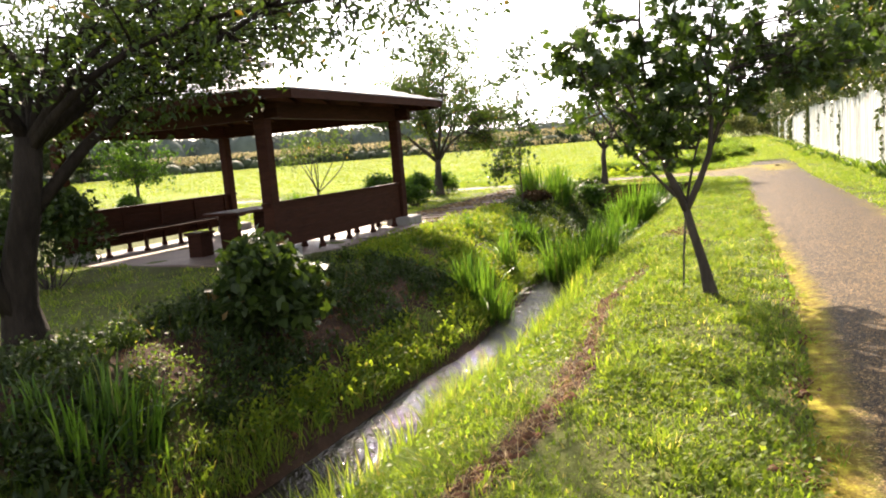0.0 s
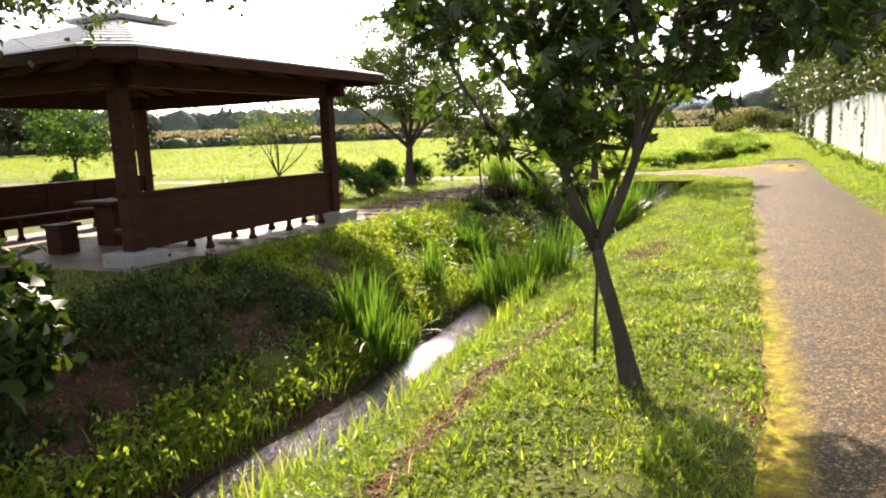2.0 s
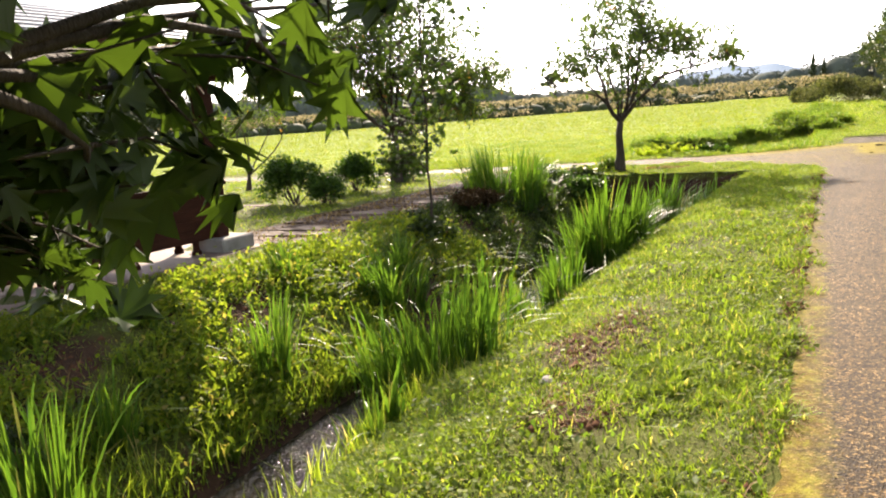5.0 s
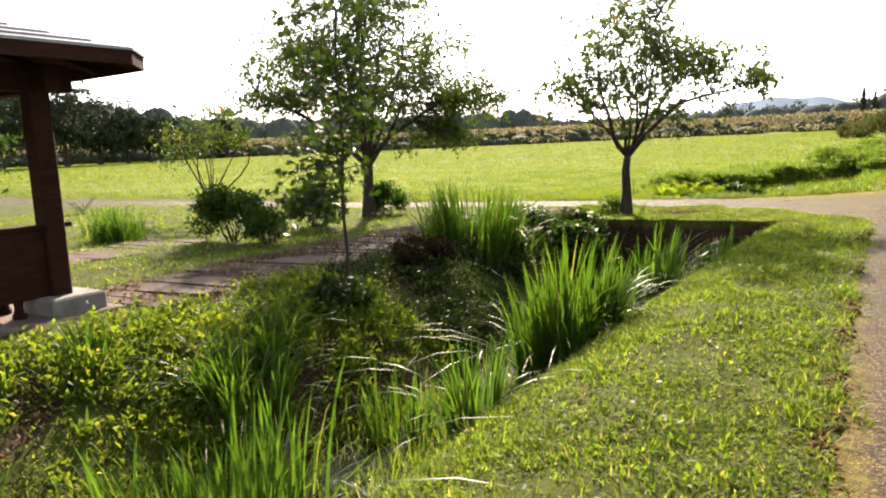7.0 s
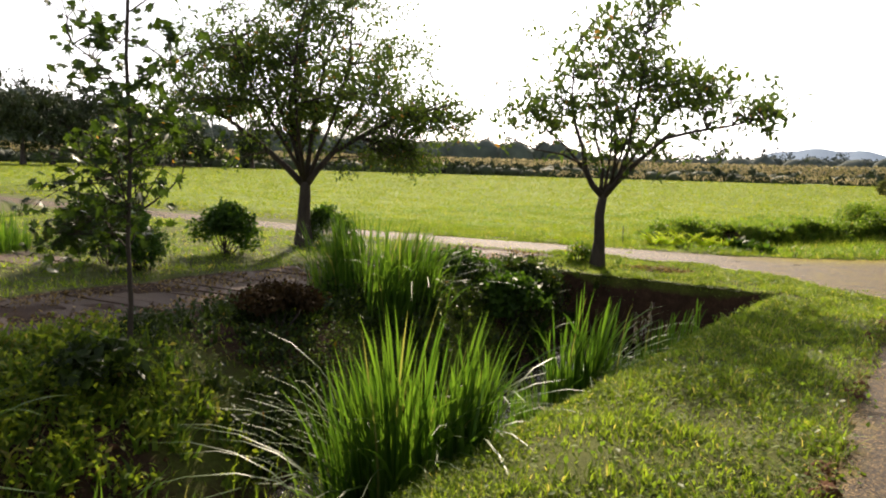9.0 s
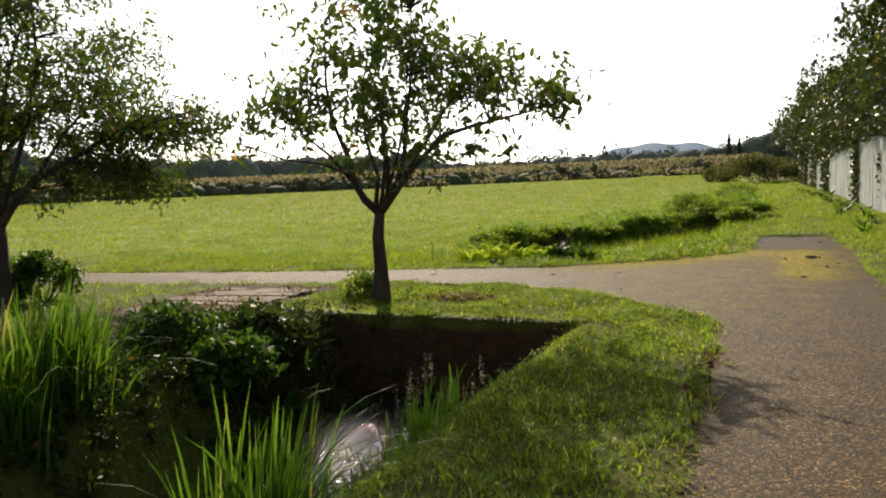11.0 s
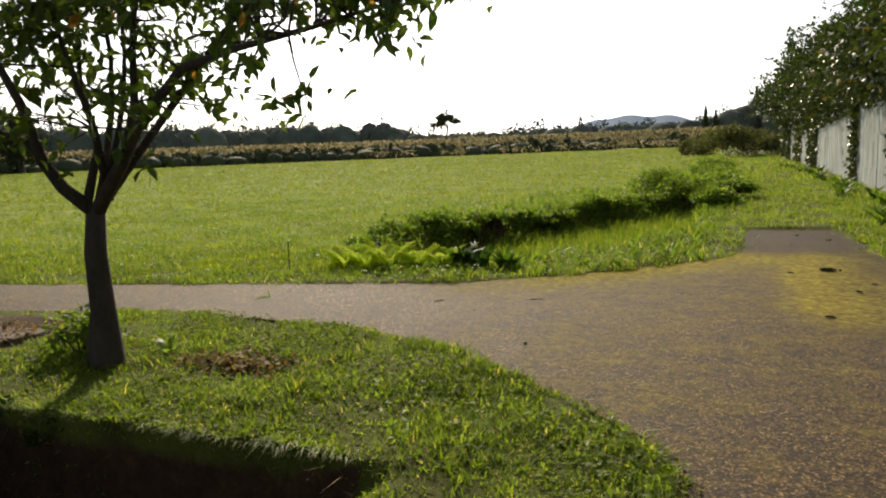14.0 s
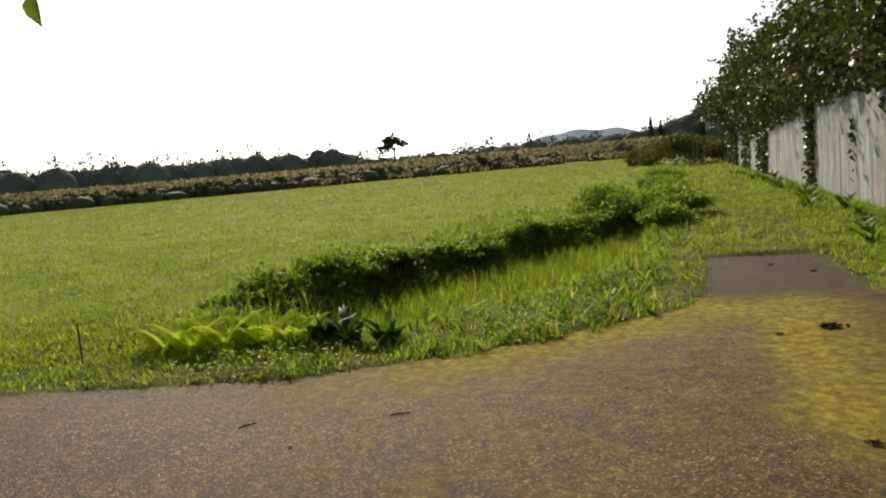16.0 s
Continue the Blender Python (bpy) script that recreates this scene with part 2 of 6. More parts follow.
def asphalt():
    """Worn asphalt with pale chippings; moss grows on it where the attribute says."""
    m, nt, out = nodes_of("worn_asphalt")
    p = node(nt, "BsdfPrincipled", Roughness=0.8)
    p.inputs["Specular IOR Level"].default_value = 0.18
    base = ramp(nt, noise_tex(nt, 1.2, 5, 0.6), [(0.3, (0.040, 0.0245, 0.0080)), (0.7, (0.068, 0.0425, 0.0140))])
    chips = nt.nodes.new("ShaderNodeTexVoronoi")
    tc = nt.nodes.new("ShaderNodeTexCoord")
    nt.links.new(tc.outputs["Object"], chips.inputs["Vector"])
    chips.inputs["Scale"].default_value = 105
    col = mixed(nt, 0.8, base, ramp(nt, chips.outputs["Color"], [(0.2, (0.22, 0.21, 0.20)), (0.6, (1.0, 1.0, 1.0)), (0.85, (1.6, 1.55, 1.5))]), "MULTIPLY")
    pale = calc(nt, "MULTIPLY", ramp(nt, chips.outputs["Color"], [(0.62, (0, 0, 0)), (0.80, (1, 1, 1))]), ramp(nt, noise_tex(nt, 1.6, 4, 0.7), [(0.3, (0.3, 0.3, 0.3)), (0.65, (0.9, 0.9, 0.9))]))
    col = mixed(nt, pale, col, (0.21, 0.15, 0.072))
    grit = nt.nodes.new("ShaderNodeTexVoronoi")
    nt.links.new(tc.outputs["Object"], grit.inputs["Vector"])
    grit.inputs["Scale"].default_value = 58
    col = mixed(nt, 0.75, col, ramp(nt, grit.outputs["Color"], [(0.25, (0.34, 0.33, 0.31)), (0.55, (0.88, 0.88, 0.88)), (0.8, (2.4, 2.25, 2.0))]), "MULTIPLY")
    col = mixed(nt, 0.6, col, ramp(nt, noise_tex(nt, 4.5, 6, 0.75), [(0.3, (0.55, 0.53, 0.5)), (0.7, (1.15, 1.15, 1.15))]), "MULTIPLY")
    amount = calc(nt, "MULTIPLY", attribute(nt, "moss"), 1.0)
    grain = noise_tex(nt, 9, 9, 0.85)
    mask = ramp(nt, calc(nt, "ADD", calc(nt, "MULTIPLY", amount, 0.55), calc(nt, "ADD", calc(nt, "MULTIPLY", grain, 0.42), calc(nt, "MULTIPLY", noise_tex(nt, 2.6, 5, 0.7), 0.33))), [(0.52, (0, 0, 0)), (0.80, (1, 1, 1))])
    moss = ramp(nt, noise_tex(nt, 11, 8, 0.8), [(0.32, (0.075, 0.046, 0.010)), (0.48, (0.18, 0.135, 0.014)), (0.68, (0.39, 0.385, 0.032))])
    col = mixed(nt, mask, col, moss)
    col = mixed(nt, calc(nt, "MULTIPLY", attribute(nt, "tar_and_falloff"), ramp(nt, noise_tex(nt, 1.8, 5, 0.7), [(0.3, (0.45, 0.45, 0.45)), (0.6, (0.9, 0.9, 0.9))])), col, ramp(nt, chips.outputs["Color"], [(0.3, (0.018, 0.013, 0.009)), (0.8, (0.055, 0.040, 0.027))]))
    nt.links.new(col, p.inputs["Base Color"])
    rough = nt.nodes.new("ShaderNodeMix")
    rough.inputs[2].default_value, rough.inputs[3].default_value = 0.74, 0.96
    nt.links.new(mask, rough.inputs[0])
    nt.links.new(rough.outputs[0], p.inputs["Roughness"])
    h = calc(nt, "ADD", calc(nt, "MULTIPLY", chips.outputs["Distance"], 0.6), calc(nt, "MULTIPLY", mask, 0.4))
    nt.links.new(bump(nt, h, 0.85, 0.010), p.inputs["Normal"])
    nt.links.new(p.outputs[0], out.inputs[0])
    return m


ASPHALT = asphalt()


def earth():
    """The ground: turf, bare red soil where the attribute says, and the field's crop beyond."""
    m, nt, out = nodes_of("turf_and_soil")
    p = node(nt, "BsdfPrincipled", Roughness=0.95)
    p.inputs["Specular IOR Level"].default_value = 0.15
    turf = ramp(nt, noise_tex(nt, 2.2, 6, 0.7), [(0.3, (0.060, 0.062, 0.016)), (0.55, (0.105, 0.125, 0.022)), (0.75, (0.15, 0.145, 0.04))])
    soil = ramp(nt, noise_tex(nt, 5, 6, 0.75), [(0.3, (0.034, 0.021, 0.013)), (0.7, (0.105, 0.058, 0.034))])
    crop = ramp(nt, noise_tex(nt, 0.25, 6, 0.7, stretch=(1, 2.5, 1)), [(0.3, (0.15, 0.215, 0.022)), (0.7, (0.23, 0.29, 0.033))])
    sm = ramp(nt, calc(nt, "ADD", calc(nt, "MULTIPLY", attribute(nt, "soil"), 0.7), calc(nt, "MULTIPLY", noise_tex(nt, 6, 5, 0.7), 0.45)), [(0.42, (0, 0, 0)), (0.6, (1, 1, 1))])
    col = mixed(nt, attribute(nt, "field"), turf, crop)
    col = mixed(nt, sm, col, soil)
    col = mixed(nt, 0.6, col, ramp(nt, noise_tex(nt, 45, 4, 0.75), [(0.3, (0.35, 0.35, 0.35)), (0.7, (1, 1, 1))]), "MULTIPLY")
    nt.links.new(col, p.inputs["Base Color"])
    nt.links.new(bump(nt, noise_tex(nt, 30, 5, 0.75), 0.8, 0.03), p.inputs["Normal"])
    nt.links.new(p.outputs[0], out.inputs[0])
    return m


EARTH = earth()


def stream_water():
    m, nt, out = nodes_of("stream_water")
    p = node(nt, "BsdfPrincipled", Roughness=0.05, IOR=1.33)
    p.inputs["Base Color"].default_value = (0.014, 0.012, 0.008, 1)
    p.inputs["Specular IOR Level"].default_value = 0.35
    h = calc(nt, "ADD", calc(nt, "MULTIPLY", noise_tex(nt, 11, 2, 0.5, stretch=(1.2, 0.7, 1)), 0.65), calc(nt, "MULTIPLY", noise_tex(nt, 38, 2, 0.5), 0.35))
    nt.links.new(bump(nt, h, 1.0, 0.040), p.inputs["Normal"])
    nt.links.new(p.outputs[0], out.inputs[0])
    return m


WATER = stream_water()


# ---- builders ----
class Build:
    """Collects vertices and faces of one mesh."""

    def __init__(self):
        self.v, self.f = [], []

    def box(self, c, s, m=None, taper=0.0, bevel=0.0):
        """A box with centre c and size s; the top can be drawn in, the upright edges cut off."""
        n = len(self.v)
        x, y, z = s[0] / 2, s[1] / 2, s[2] / 2
        b = min(bevel, x * 0.45, y * 0.45)
        if b > 0:
            ring = [(-x + b, -y), (x - b, -y), (x, -y + b), (x, y - b), (x - b, y), (-x + b, y), (-x, y - b), (-x, -y + b)]
        else:
            ring = [(-x, -y), (x, -y), (x, y), (-x, y)]
        k = len(ring)
        levels = [(-z, 1.0), (z - min(bevel, z), 1.0 - taper), (z, 1.0 - taper - (bevel / max(x, y) if bevel else 0))] if bevel else [(-z, 1.0), (z, 1.0 - taper)]
        for lz, q in levels:
            for px, py in ring:
                p = Vector((px * q, py * q, lz))
                if m is not None:
                    p = m @ p
                self.v.append((p.x + c[0], p.y + c[1], p.z + c[2]))
        for l in range(len(levels) - 1):
            for i in range(k):
                j = (i + 1) % k
                self.f.append((n + l * k + i, n + l * k + j, n + (l + 1) * k + j, n + (l + 1) * k + i))
        self.f.append(tuple(n + i for i in reversed(range(k))))
        self.f.append(tuple(n + (len(levels) - 1) * k + i for i in range(k)))
        return self

    def tube(self, pts, radii, sides=6):
        n = len(self.v)
        pts = [Vector(p) for p in pts]
        for i, p in enumerate(pts):
            d = (pts[min(i + 1, len(pts) - 1)] - pts[max(i - 1, 0)])
            d = d.normalized() if d.length > 1e-6 else Vector((0, 0, 1))
            a = d.cross(Vector((0.3, 0.9, 0.2))).normalized()
            b = d.cross(a)
            for s in range(sides):
                w = 2 * math.pi * s / sides
                self.v.append(tuple(p + (a * math.cos(w) + b * math.sin(w)) * radii[i]))
        for i in range(len(pts) - 1):
            for s in range(sides):
                t = (s + 1) % sides
                self.f.append((n + i * sides + s, n + i * sides + t, n + (i + 1) * sides + t, n + (i + 1) * sides + s))
        self.f.append(tuple(n + s for s in reversed(range(sides))))
        self.f.append(tuple(n + (len(pts) - 1) * sides + s for s in range(sides)))
        return self

    def lathe(self, c, profile, sides=10, square=False):
        n = len(self.v)
        for z, r in profile:
            for s in range(sides):
                w = 2 * math.pi * (s + 0.5) / sides
                q = r / max(abs(math.cos(w)), abs(math.sin(w))) if square else r
                self.v.append((c[0] + q * math.cos(w), c[1] + q * math.sin(w), c[2] + z))
        for i in range(len(profile) - 1):
            for s in range(sides):
                t = (s + 1) % sides
                self.f.append((n + i * sides + s, n + i * sides + t, n + (i + 1) * sides + t, n + (i + 1) * sides + s))
        self.f.append(tuple(n + s for s in reversed(range(sides))))
        self.f.append(tuple(n + (len(profile) - 1) * sides + s for s in range(sides)))
        return self

    def mesh(self, name, material, smooth=False):
        me = bpy.data.meshes.new(name)
        me.from_pydata(self.v, [], self.f)
        me.materials.append(material)
        if smooth:
            me.polygons.foreach_set("use_smooth", [True] * len(me.polygons))
        me.update()
        return me


def poly_mesh(name, verts, faces, material, smooth=False):
    """A mesh from arrays: faces all of one size."""
    me = bpy.data.meshes.new(name)
    verts = np.asarray(verts, dtype=np.float32)
    faces = np.asarray(faces, dtype=np.int32)
    k = faces.shape[1]
    me.vertices.add(len(verts))
    me.vertices.foreach_set("co", verts.ravel())
    me.loops.add(faces.size)
    me.loops.foreach_set("vertex_index", faces.ravel())
    me.polygons.add(len(faces))
    me.polygons.foreach_set("loop_start", np.arange(0, faces.size, k, dtype=np.int32))
    if smooth:
        me.polygons.foreach_set("use_smooth", np.ones(len(faces), dtype=bool))
    me.materials.append(material)
    me.update(calc_edges=True)
    return me


def part(name, build, material, parent=None, label="", smooth=False):
    me = build.mesh(name, material, smooth) if isinstance(build, Build) else build
    ob = new(name, me)
    ob.parent = parent
    if label:
        tagged(ob, label)
    return ob


def thing(name, at, label, category, group="", kind=""):
    return tagged(moved(new(name), at), label, category, group, kind)


def moved(ob, at):
    ob.location = at
    return ob


RNG = np.random.default_rng(7)


def unit(v):
    return v / np.maximum(np.linalg.norm(v, axis=-1, keepdims=True), 1e-9)


def leaves_mesh(name, centres, size, material, rng, droop=0.3, narrow=0.5, flat=0.5):
    """Many small folded leaves: four corners each, pointed at both ends."""
    n = len(centres)
    axis = unit(rng.normal(size=(n, 3)) + np.array([0, 0, -droop]))
    up = unit(rng.normal(size=(n, 3)) * (1 - flat) + np.array([0, 0, flat * 1.5]))
    side = unit(np.cross(axis, up))
    nor = np.cross(side, axis)
    s = (size * rng.uniform(0.6, 1.25, n))[:, None]
    fold = rng.uniform(0.0, 0.16, n)[:, None]
    v = np.stack([centres - axis * s * 0.5, centres + side * s * narrow * 0.5 + nor * s * fold - axis * s * 0.05,
                  centres + axis * s * 0.5 - nor * s * 0.1, centres - side * s * narrow * 0.5 + nor * s * fold - axis * s * 0.05], axis=1)
    idx = np.arange(n)[:, None] * 4
    f = np.concatenate([idx + np.array([[0, 1, 2]]), idx + np.array([[0, 2, 3]])])
    return poly_mesh(name, v.reshape(-1, 3), f, material)


def oval_leaves(name, centres, size, material, rng, droop=0.3, narrow=0.5):
    """Toothless oval leaves with a drawn-out tip: six corners each, folded along the midrib."""
    n = len(centres)
    axis = unit(rng.normal(size=(n, 3)) + np.array([0, 0, -droop]))
    up = unit(rng.normal(size=(n, 3)) * 0.5 + np.array([0, 0, 0.75]))
    side = unit(np.cross(axis, up))
    nor = np.cross(side, axis)
    s = (size * rng.uniform(0.6, 1.25, n))[:, None]
    w = s * narrow * 0.5
    lift = s * rng.uniform(0.02, 0.12, n)[:, None]
    v = np.stack([centres - axis * s * 0.5, centres - axis * s * 0.2 + side * w * 0.9 + nor * lift, centres + axis * s * 0.15 + side * w * 0.8 + nor * lift, centres + axis * s * 0.55 - nor * s * 0.12,
                  centres + axis * s * 0.15 - side * w * 0.8 + nor * lift, centres - axis * s * 0.2 - side * w * 0.9 + nor * lift], axis=1)
    idx = np.arange(n)[:, None] * 6
    f = np.concatenate([idx + np.array([t]) for t in ((0, 1, 2), (0, 2, 3), (0, 3, 4), (0, 4, 5))])
    return poly_mesh(name, v.reshape(-1, 3), f, material)


def lobed_leaves(name, centres, size, material, rng, droop=0.4):
    """Maple leaves: five pointed lobes each, slightly cupped."""
    n = len(centres)
    axis = unit(rng.normal(size=(n, 3)) + np.array([0, 0, -droop]))
    up = unit(rng.normal(size=(n, 3)) * 0.6 + np.array([0, 0, 0.8]))
    side = unit(np.cross(axis, up))
    nor = np.cross(side, axis)
    s = (size * rng.uniform(0.6, 1.2, n))[:, None]
    shape = [(0, -0.35, 0)]
    for k, (w, r) in enumerate(((-140, 0.34), (-110, 0.24), (-80, 0.50), (-52, 0.24), (-33, 0.58), (-16, 0.27), (0, 0.66), (16, 0.27), (33, 0.58), (52, 0.24), (80, 0.50), (110, 0.24), (140, 0.34))):
        shape.append((math.sin(radians(w)) * r, math.cos(radians(w)) * r, -0.09 if r > 0.3 else 0.0))
    v = np.stack([centres + side * s * a + axis * s * b + nor * s * c for a, b, c in shape], 1)
    k = len(shape)
    f = np.concatenate([np.arange(n)[:, None] * k + np.array([[0, i, i + 1]]) for i in range(1, k - 1)])
    return poly_mesh(name, v.reshape(-1, 3), f, material)


def blades(roots, height, width, lean, rng, segments=2, curl=0.6, heading=None):
    """Bent grass blades: strips that taper to a point. Returns vertices and triangles."""
    n = len(roots)
    h = height if isinstance(height, np.ndarray) else np.full(n, height)
    a = rng.uniform(0, 2 * np.pi, n) if heading is None else heading
    d = np.stack([np.cos(a), np.sin(a), np.zeros(n)], 1)
    s = np.stack([-np.sin(a), np.cos(a), np.zeros(n)], 1)
    tw = rng.uniform(-0.9, 0.9, n)[:, None]
    s = s * np.cos(tw) + d * np.sin(tw)
    ln = (lean if isinstance(lean, np.ndarray) else lean * rng.uniform(0.2, 1.3, n))
    w = width * rng.uniform(0.6, 1.3, n)
    rows = []
    for k in range(segments + 1):
        q = k / segments
        out = (ln * (0.35 * q + 0.65 * q ** 2.2))[:, None] * d * h[:, None]
        rise = (h * (q - curl * np.clip(ln, 0, 1.6) * 0.45 * q ** 3))[:, None] * np.array([0, 0, 1.0])
        c = roots + out + rise
        if k < segments:
            ww = (w * (1 - 0.55 * q))[:, None] * 0.5
            rows += [c - s * ww, c + s * ww]
        else:
            rows += [c]
    per = len(rows)
    v = np.stack(rows, 1).reshape(-1, 3)
    tris = []
    for k in range(segments - 1):
        o = 2 * k
        tris += [(o, o + 1, o + 3), (o, o + 3, o + 2)]
    o = 2 * (segments - 1)
    tris.append((o, o + 1, o + 2))
    f = (np.arange(n)[:, None, None] * per + np.array(tris)[None]).reshape(-1, 3)
    return v, f


# ---- the lie of the land ----
def ease(x, a, b):
    q = np.clip((x - a) / (b - a), 0, 1)
    return q * q * (3 - 2 * q)


def stream_x(y):
    return np.interp(y, [-20, 5, 8, 11.5, 16, 23], [-3.7, -2.98, -2.80, -3.02, -3.15, -3.2])


def bank_left(y):
    return np.interp(y, [-20, 4, 8, 12, 15, 18.5, 20, 23], [-5.6, -5.4, -5.7, -5.9, -5.5, -5.5, -4.95, -4.9])


def bank_right(y):
    return np.interp(y, [-20, 3, 8, 13, 17, 20, 23], [-0.7, -0.75, -0.7, -0.75, -1.15, -1.4, -1.35])


def path_left(y):
    return np.interp(y, [-20, 3.2, 6.5, 11, 17, 20, 22.4, 23.4, 24.1, 25.1, 25.45, 25.67, 27.3, 27.7, 28.4, 29.1, 30.3, 33.5],
                     [0.15, 0.2, 0.3, 0.16, -0.05, -0.14, -0.18, -0.32, -0.84, -2.1, -3.2, -5.0, -5.0, -3.2, -2.1, -1.2, -0.15, -0.05])


def path_right(y):
    return np.interp(y, [-20, 12, 16, 22, 28, 31, 33.6], [2.15, 2.03, 1.84, 1.62, 1.52, 1.58, 1.30])


def cross_near(x):
    return np.interp(x, [-70, -30, -12, -9, -5], [27.0, 24.3, 24.5, 24.9, 25.67])


def cross_far(x):
    return np.interp(x, [-70, -30, -12, -9, -5], [29.2, 26.0, 26.1, 26.5, 27.3])


def on_path(x, y, margin=0.0):
    """True where asphalt lies; a positive margin shrinks it."""
    main = (x > path_left(y) + margin) & (x < path_right(y) - margin) & (y < 33.5 - margin) & (x > -5.05)
    cross = (x <= -4.95) & (y > cross_near(x) + margin) & (y < cross_far(x) - margin)
    return main | cross


def ditch_far(x):
    return np.interp(x, [-6.5, -5.0, -4.0, -3.0, -2.0, -1.0], [32.0, 34.9, 37.0, 39.2, 41.0, 42.0])


def second_ditch(x, y):
    """The reedy hollow behind the lane: 1 in its bed, 0 on the level."""
    far = ditch_far(x)
    near = np.interp(x, [-6.0, -4.0, -3.0, -2.0, -1.0], [29.6, 28.7, 29.0, 30.6, 32.6])
    return ease(y, near, near + 2.2) * (1 - ease(y, far - 1.5, far)) * (1 - ease(x, -1.5, -0.7)) * ease(x, -6.3, -4.9)


def land(x, y):
    """Height of the ground."""
    x, y = np.asarray(x, float), np.asarray(y, float)
    c, l, r = stream_x(y), bank_left(y), bank_right(y)
    half = np.interp(y, [-20, 12, 17, 23], [0.30, 0.28, 0.45, 1.0])
    left = np.sin(np.clip((c - half - x) / np.maximum(c - half - l, 0.05), 0, 1) * np.pi / 2) ** 0.8
    right = np.sin(np.clip((x - c - half) / np.maximum(r - c - half, 0.05), 0, 1) * np.pi / 2) ** 0.85
    side = np.where(x < c, left, right)
    depth = np.interp(y, [-20, 12, 18, 23], [1.0, 0.98, 1.05, 1.15])
    end = 1 - ease(y, 22.9, 23.02)
    z = -depth * (1 - side) * end
    z = z - 0.62 * second_ditch(x, y)
    away = np.hypot(x + 3, y - 27)
    z = z + np.where(y > 27.5, 0.011 * np.clip(away - 4, 0, 110), 0.0) * ease(y, 27.5, 33)
    rough = 0.025 * np.sin(x * 2.3 + 1.7 * np.sin(y * 0.9)) * np.sin(y * 1.9 + np.sin(x * 1.3)) + 0.012 * np.sin(x * 6.1 + y * 2.2) * np.sin(y * 5.3 - x)
    z = z + rough * (1 - on_path(x, y, -0.1)) + 0.02
    return np.where(on_path(x, y, 0.03), -0.014, z)


def spread(fine_lo, fine_hi, step, reach):
    core = np.arange(fine_lo, fine_hi + step / 2, step)
    grow, out = step, []
    q = 0.0
    while q < reach:
        grow *= 1.13
        q += grow
        out.append(q)
    out = np.array(out)
    return np.concatenate([(fine_lo - out)[::-1], core, fine_hi + out])


def grid_mesh(name, X, Y, Z, material):
    ny, nx = X.shape
    v = np.stack([X, Y, Z], -1).reshape(-1, 3)
    i = (np.arange(ny - 1)[:, None] * nx + np.arange(nx - 1)[None]).reshape(-1)
    f = np.stack([i, i + 1, i + nx + 1, i + nx], 1)
    return poly_mesh(name, v, f, material, True)


def add_attribute(me, name, values):
    a = me.attributes.new(name, "FLOAT", "POINT")
    a.data.foreach_set("value", np.asarray(values, dtype=np.float32).ravel())


def soil_amount(x, y):
    """Where bare earth shows: the worn line on the bank, scars on the far bank, the end of the cut."""
    line = np.exp(-((x + 1.2 + 0.12 * np.sin(y * 1.1)) / 0.13) ** 2) * (1 - ease(y, 8.0, 9.5))
    scar = np.exp(-((x + 4.5) / 0.8) ** 2) * np.clip(np.sin(y * 1.5 + x * 2.0) * np.sin(y * 0.7 - x) * 2.6 + 0.35, 0, 1) * (1 - ease(y, 14, 17))
    face = np.exp(-((y - 22.95) / 0.16) ** 2) * (x > -5.1) * (x < -1.75) * (y < 23.0) + ((y > 20.5) & (y < 23) & (x > -5.2) & (x < -2.0)) * 0.6
    bed = np.exp(-((x - stream_x(y)) / 0.6) ** 2) * (y < 23)
    under = np.exp(-(((x + 5.8) / 1.6) ** 2 + ((y - 4.4) / 1.6) ** 2)) * 0.3
    scrap = np.exp(-(((x + 1.0) / 0.35) ** 2 + ((y - 11.6) / 0.8) ** 2)) * 0.8 + np.exp(-(((x + 0.75) / 0.3) ** 2 + ((y - 10.3) / 0.35) ** 2)) * 0.8
    dead = np.exp(-(((x + 5.0) / 0.7) ** 2 + ((y - 17.4) / 0.9) ** 2)) * 0.95
    raw = np.exp(-(((x + 4.5) / 0.75) ** 2 + ((y - 6.2) / 3.0) ** 2)) * (0.75 + 0.25 * np.sin(x * 7 + y * 3) * np.sin(y * 4.1 - x * 2))
    scar2 = np.exp(-(((x + 5.5) / 0.5) ** 2 + ((y - 31.6) / 1.0) ** 2)) + np.exp(-(((x + 5.0) / 0.4) ** 2 + ((y - 34.3) / 0.9) ** 2)) + np.exp(-(((x + 5.5) / 0.35) ** 2 + ((y - 28.6) / 0.4) ** 2))
    deckside = ((x > -7.9) & (x < -5.7) & (y > 14) & (y < 25)) * 0.9
    leaf_patch = np.exp(-(((x + 3.45) / 0.42) ** 2 + ((y - 24.22) / 0.16) ** 2)) * 0.45
    return np.clip(leaf_patch + line + scar + face + bed + under + scrap + raw + scar2 + dead + deckside, 0, 1)


def build_ground():
    gx, gy = spread(-7.0, 3.6, 0.13, 1600), spread(0.0, 40.0, 0.13, 1900)
    gy = np.unique(np.concatenate([gy, [22.9, 22.94, 22.98, 23.02]]))
    X, Y = np.meshgrid(gx, gy)
    me = grid_mesh("ground", X, Y, land(X, Y), EARTH)
    add_attribute(me, "soil", soil_amount(X, Y))
    add_attribute(me, "field", ease(Y, cross_far(np.minimum(X, -5)) + 1.0, cross_far(np.minimum(X, -5)) + 4) * (Y > 28) * (1 - ease(X, -2.5, -0.5)))
    tagged(new("ground", me), "uneven turf ground with a stream cut into it", "ground", kind="structure")


build_ground()


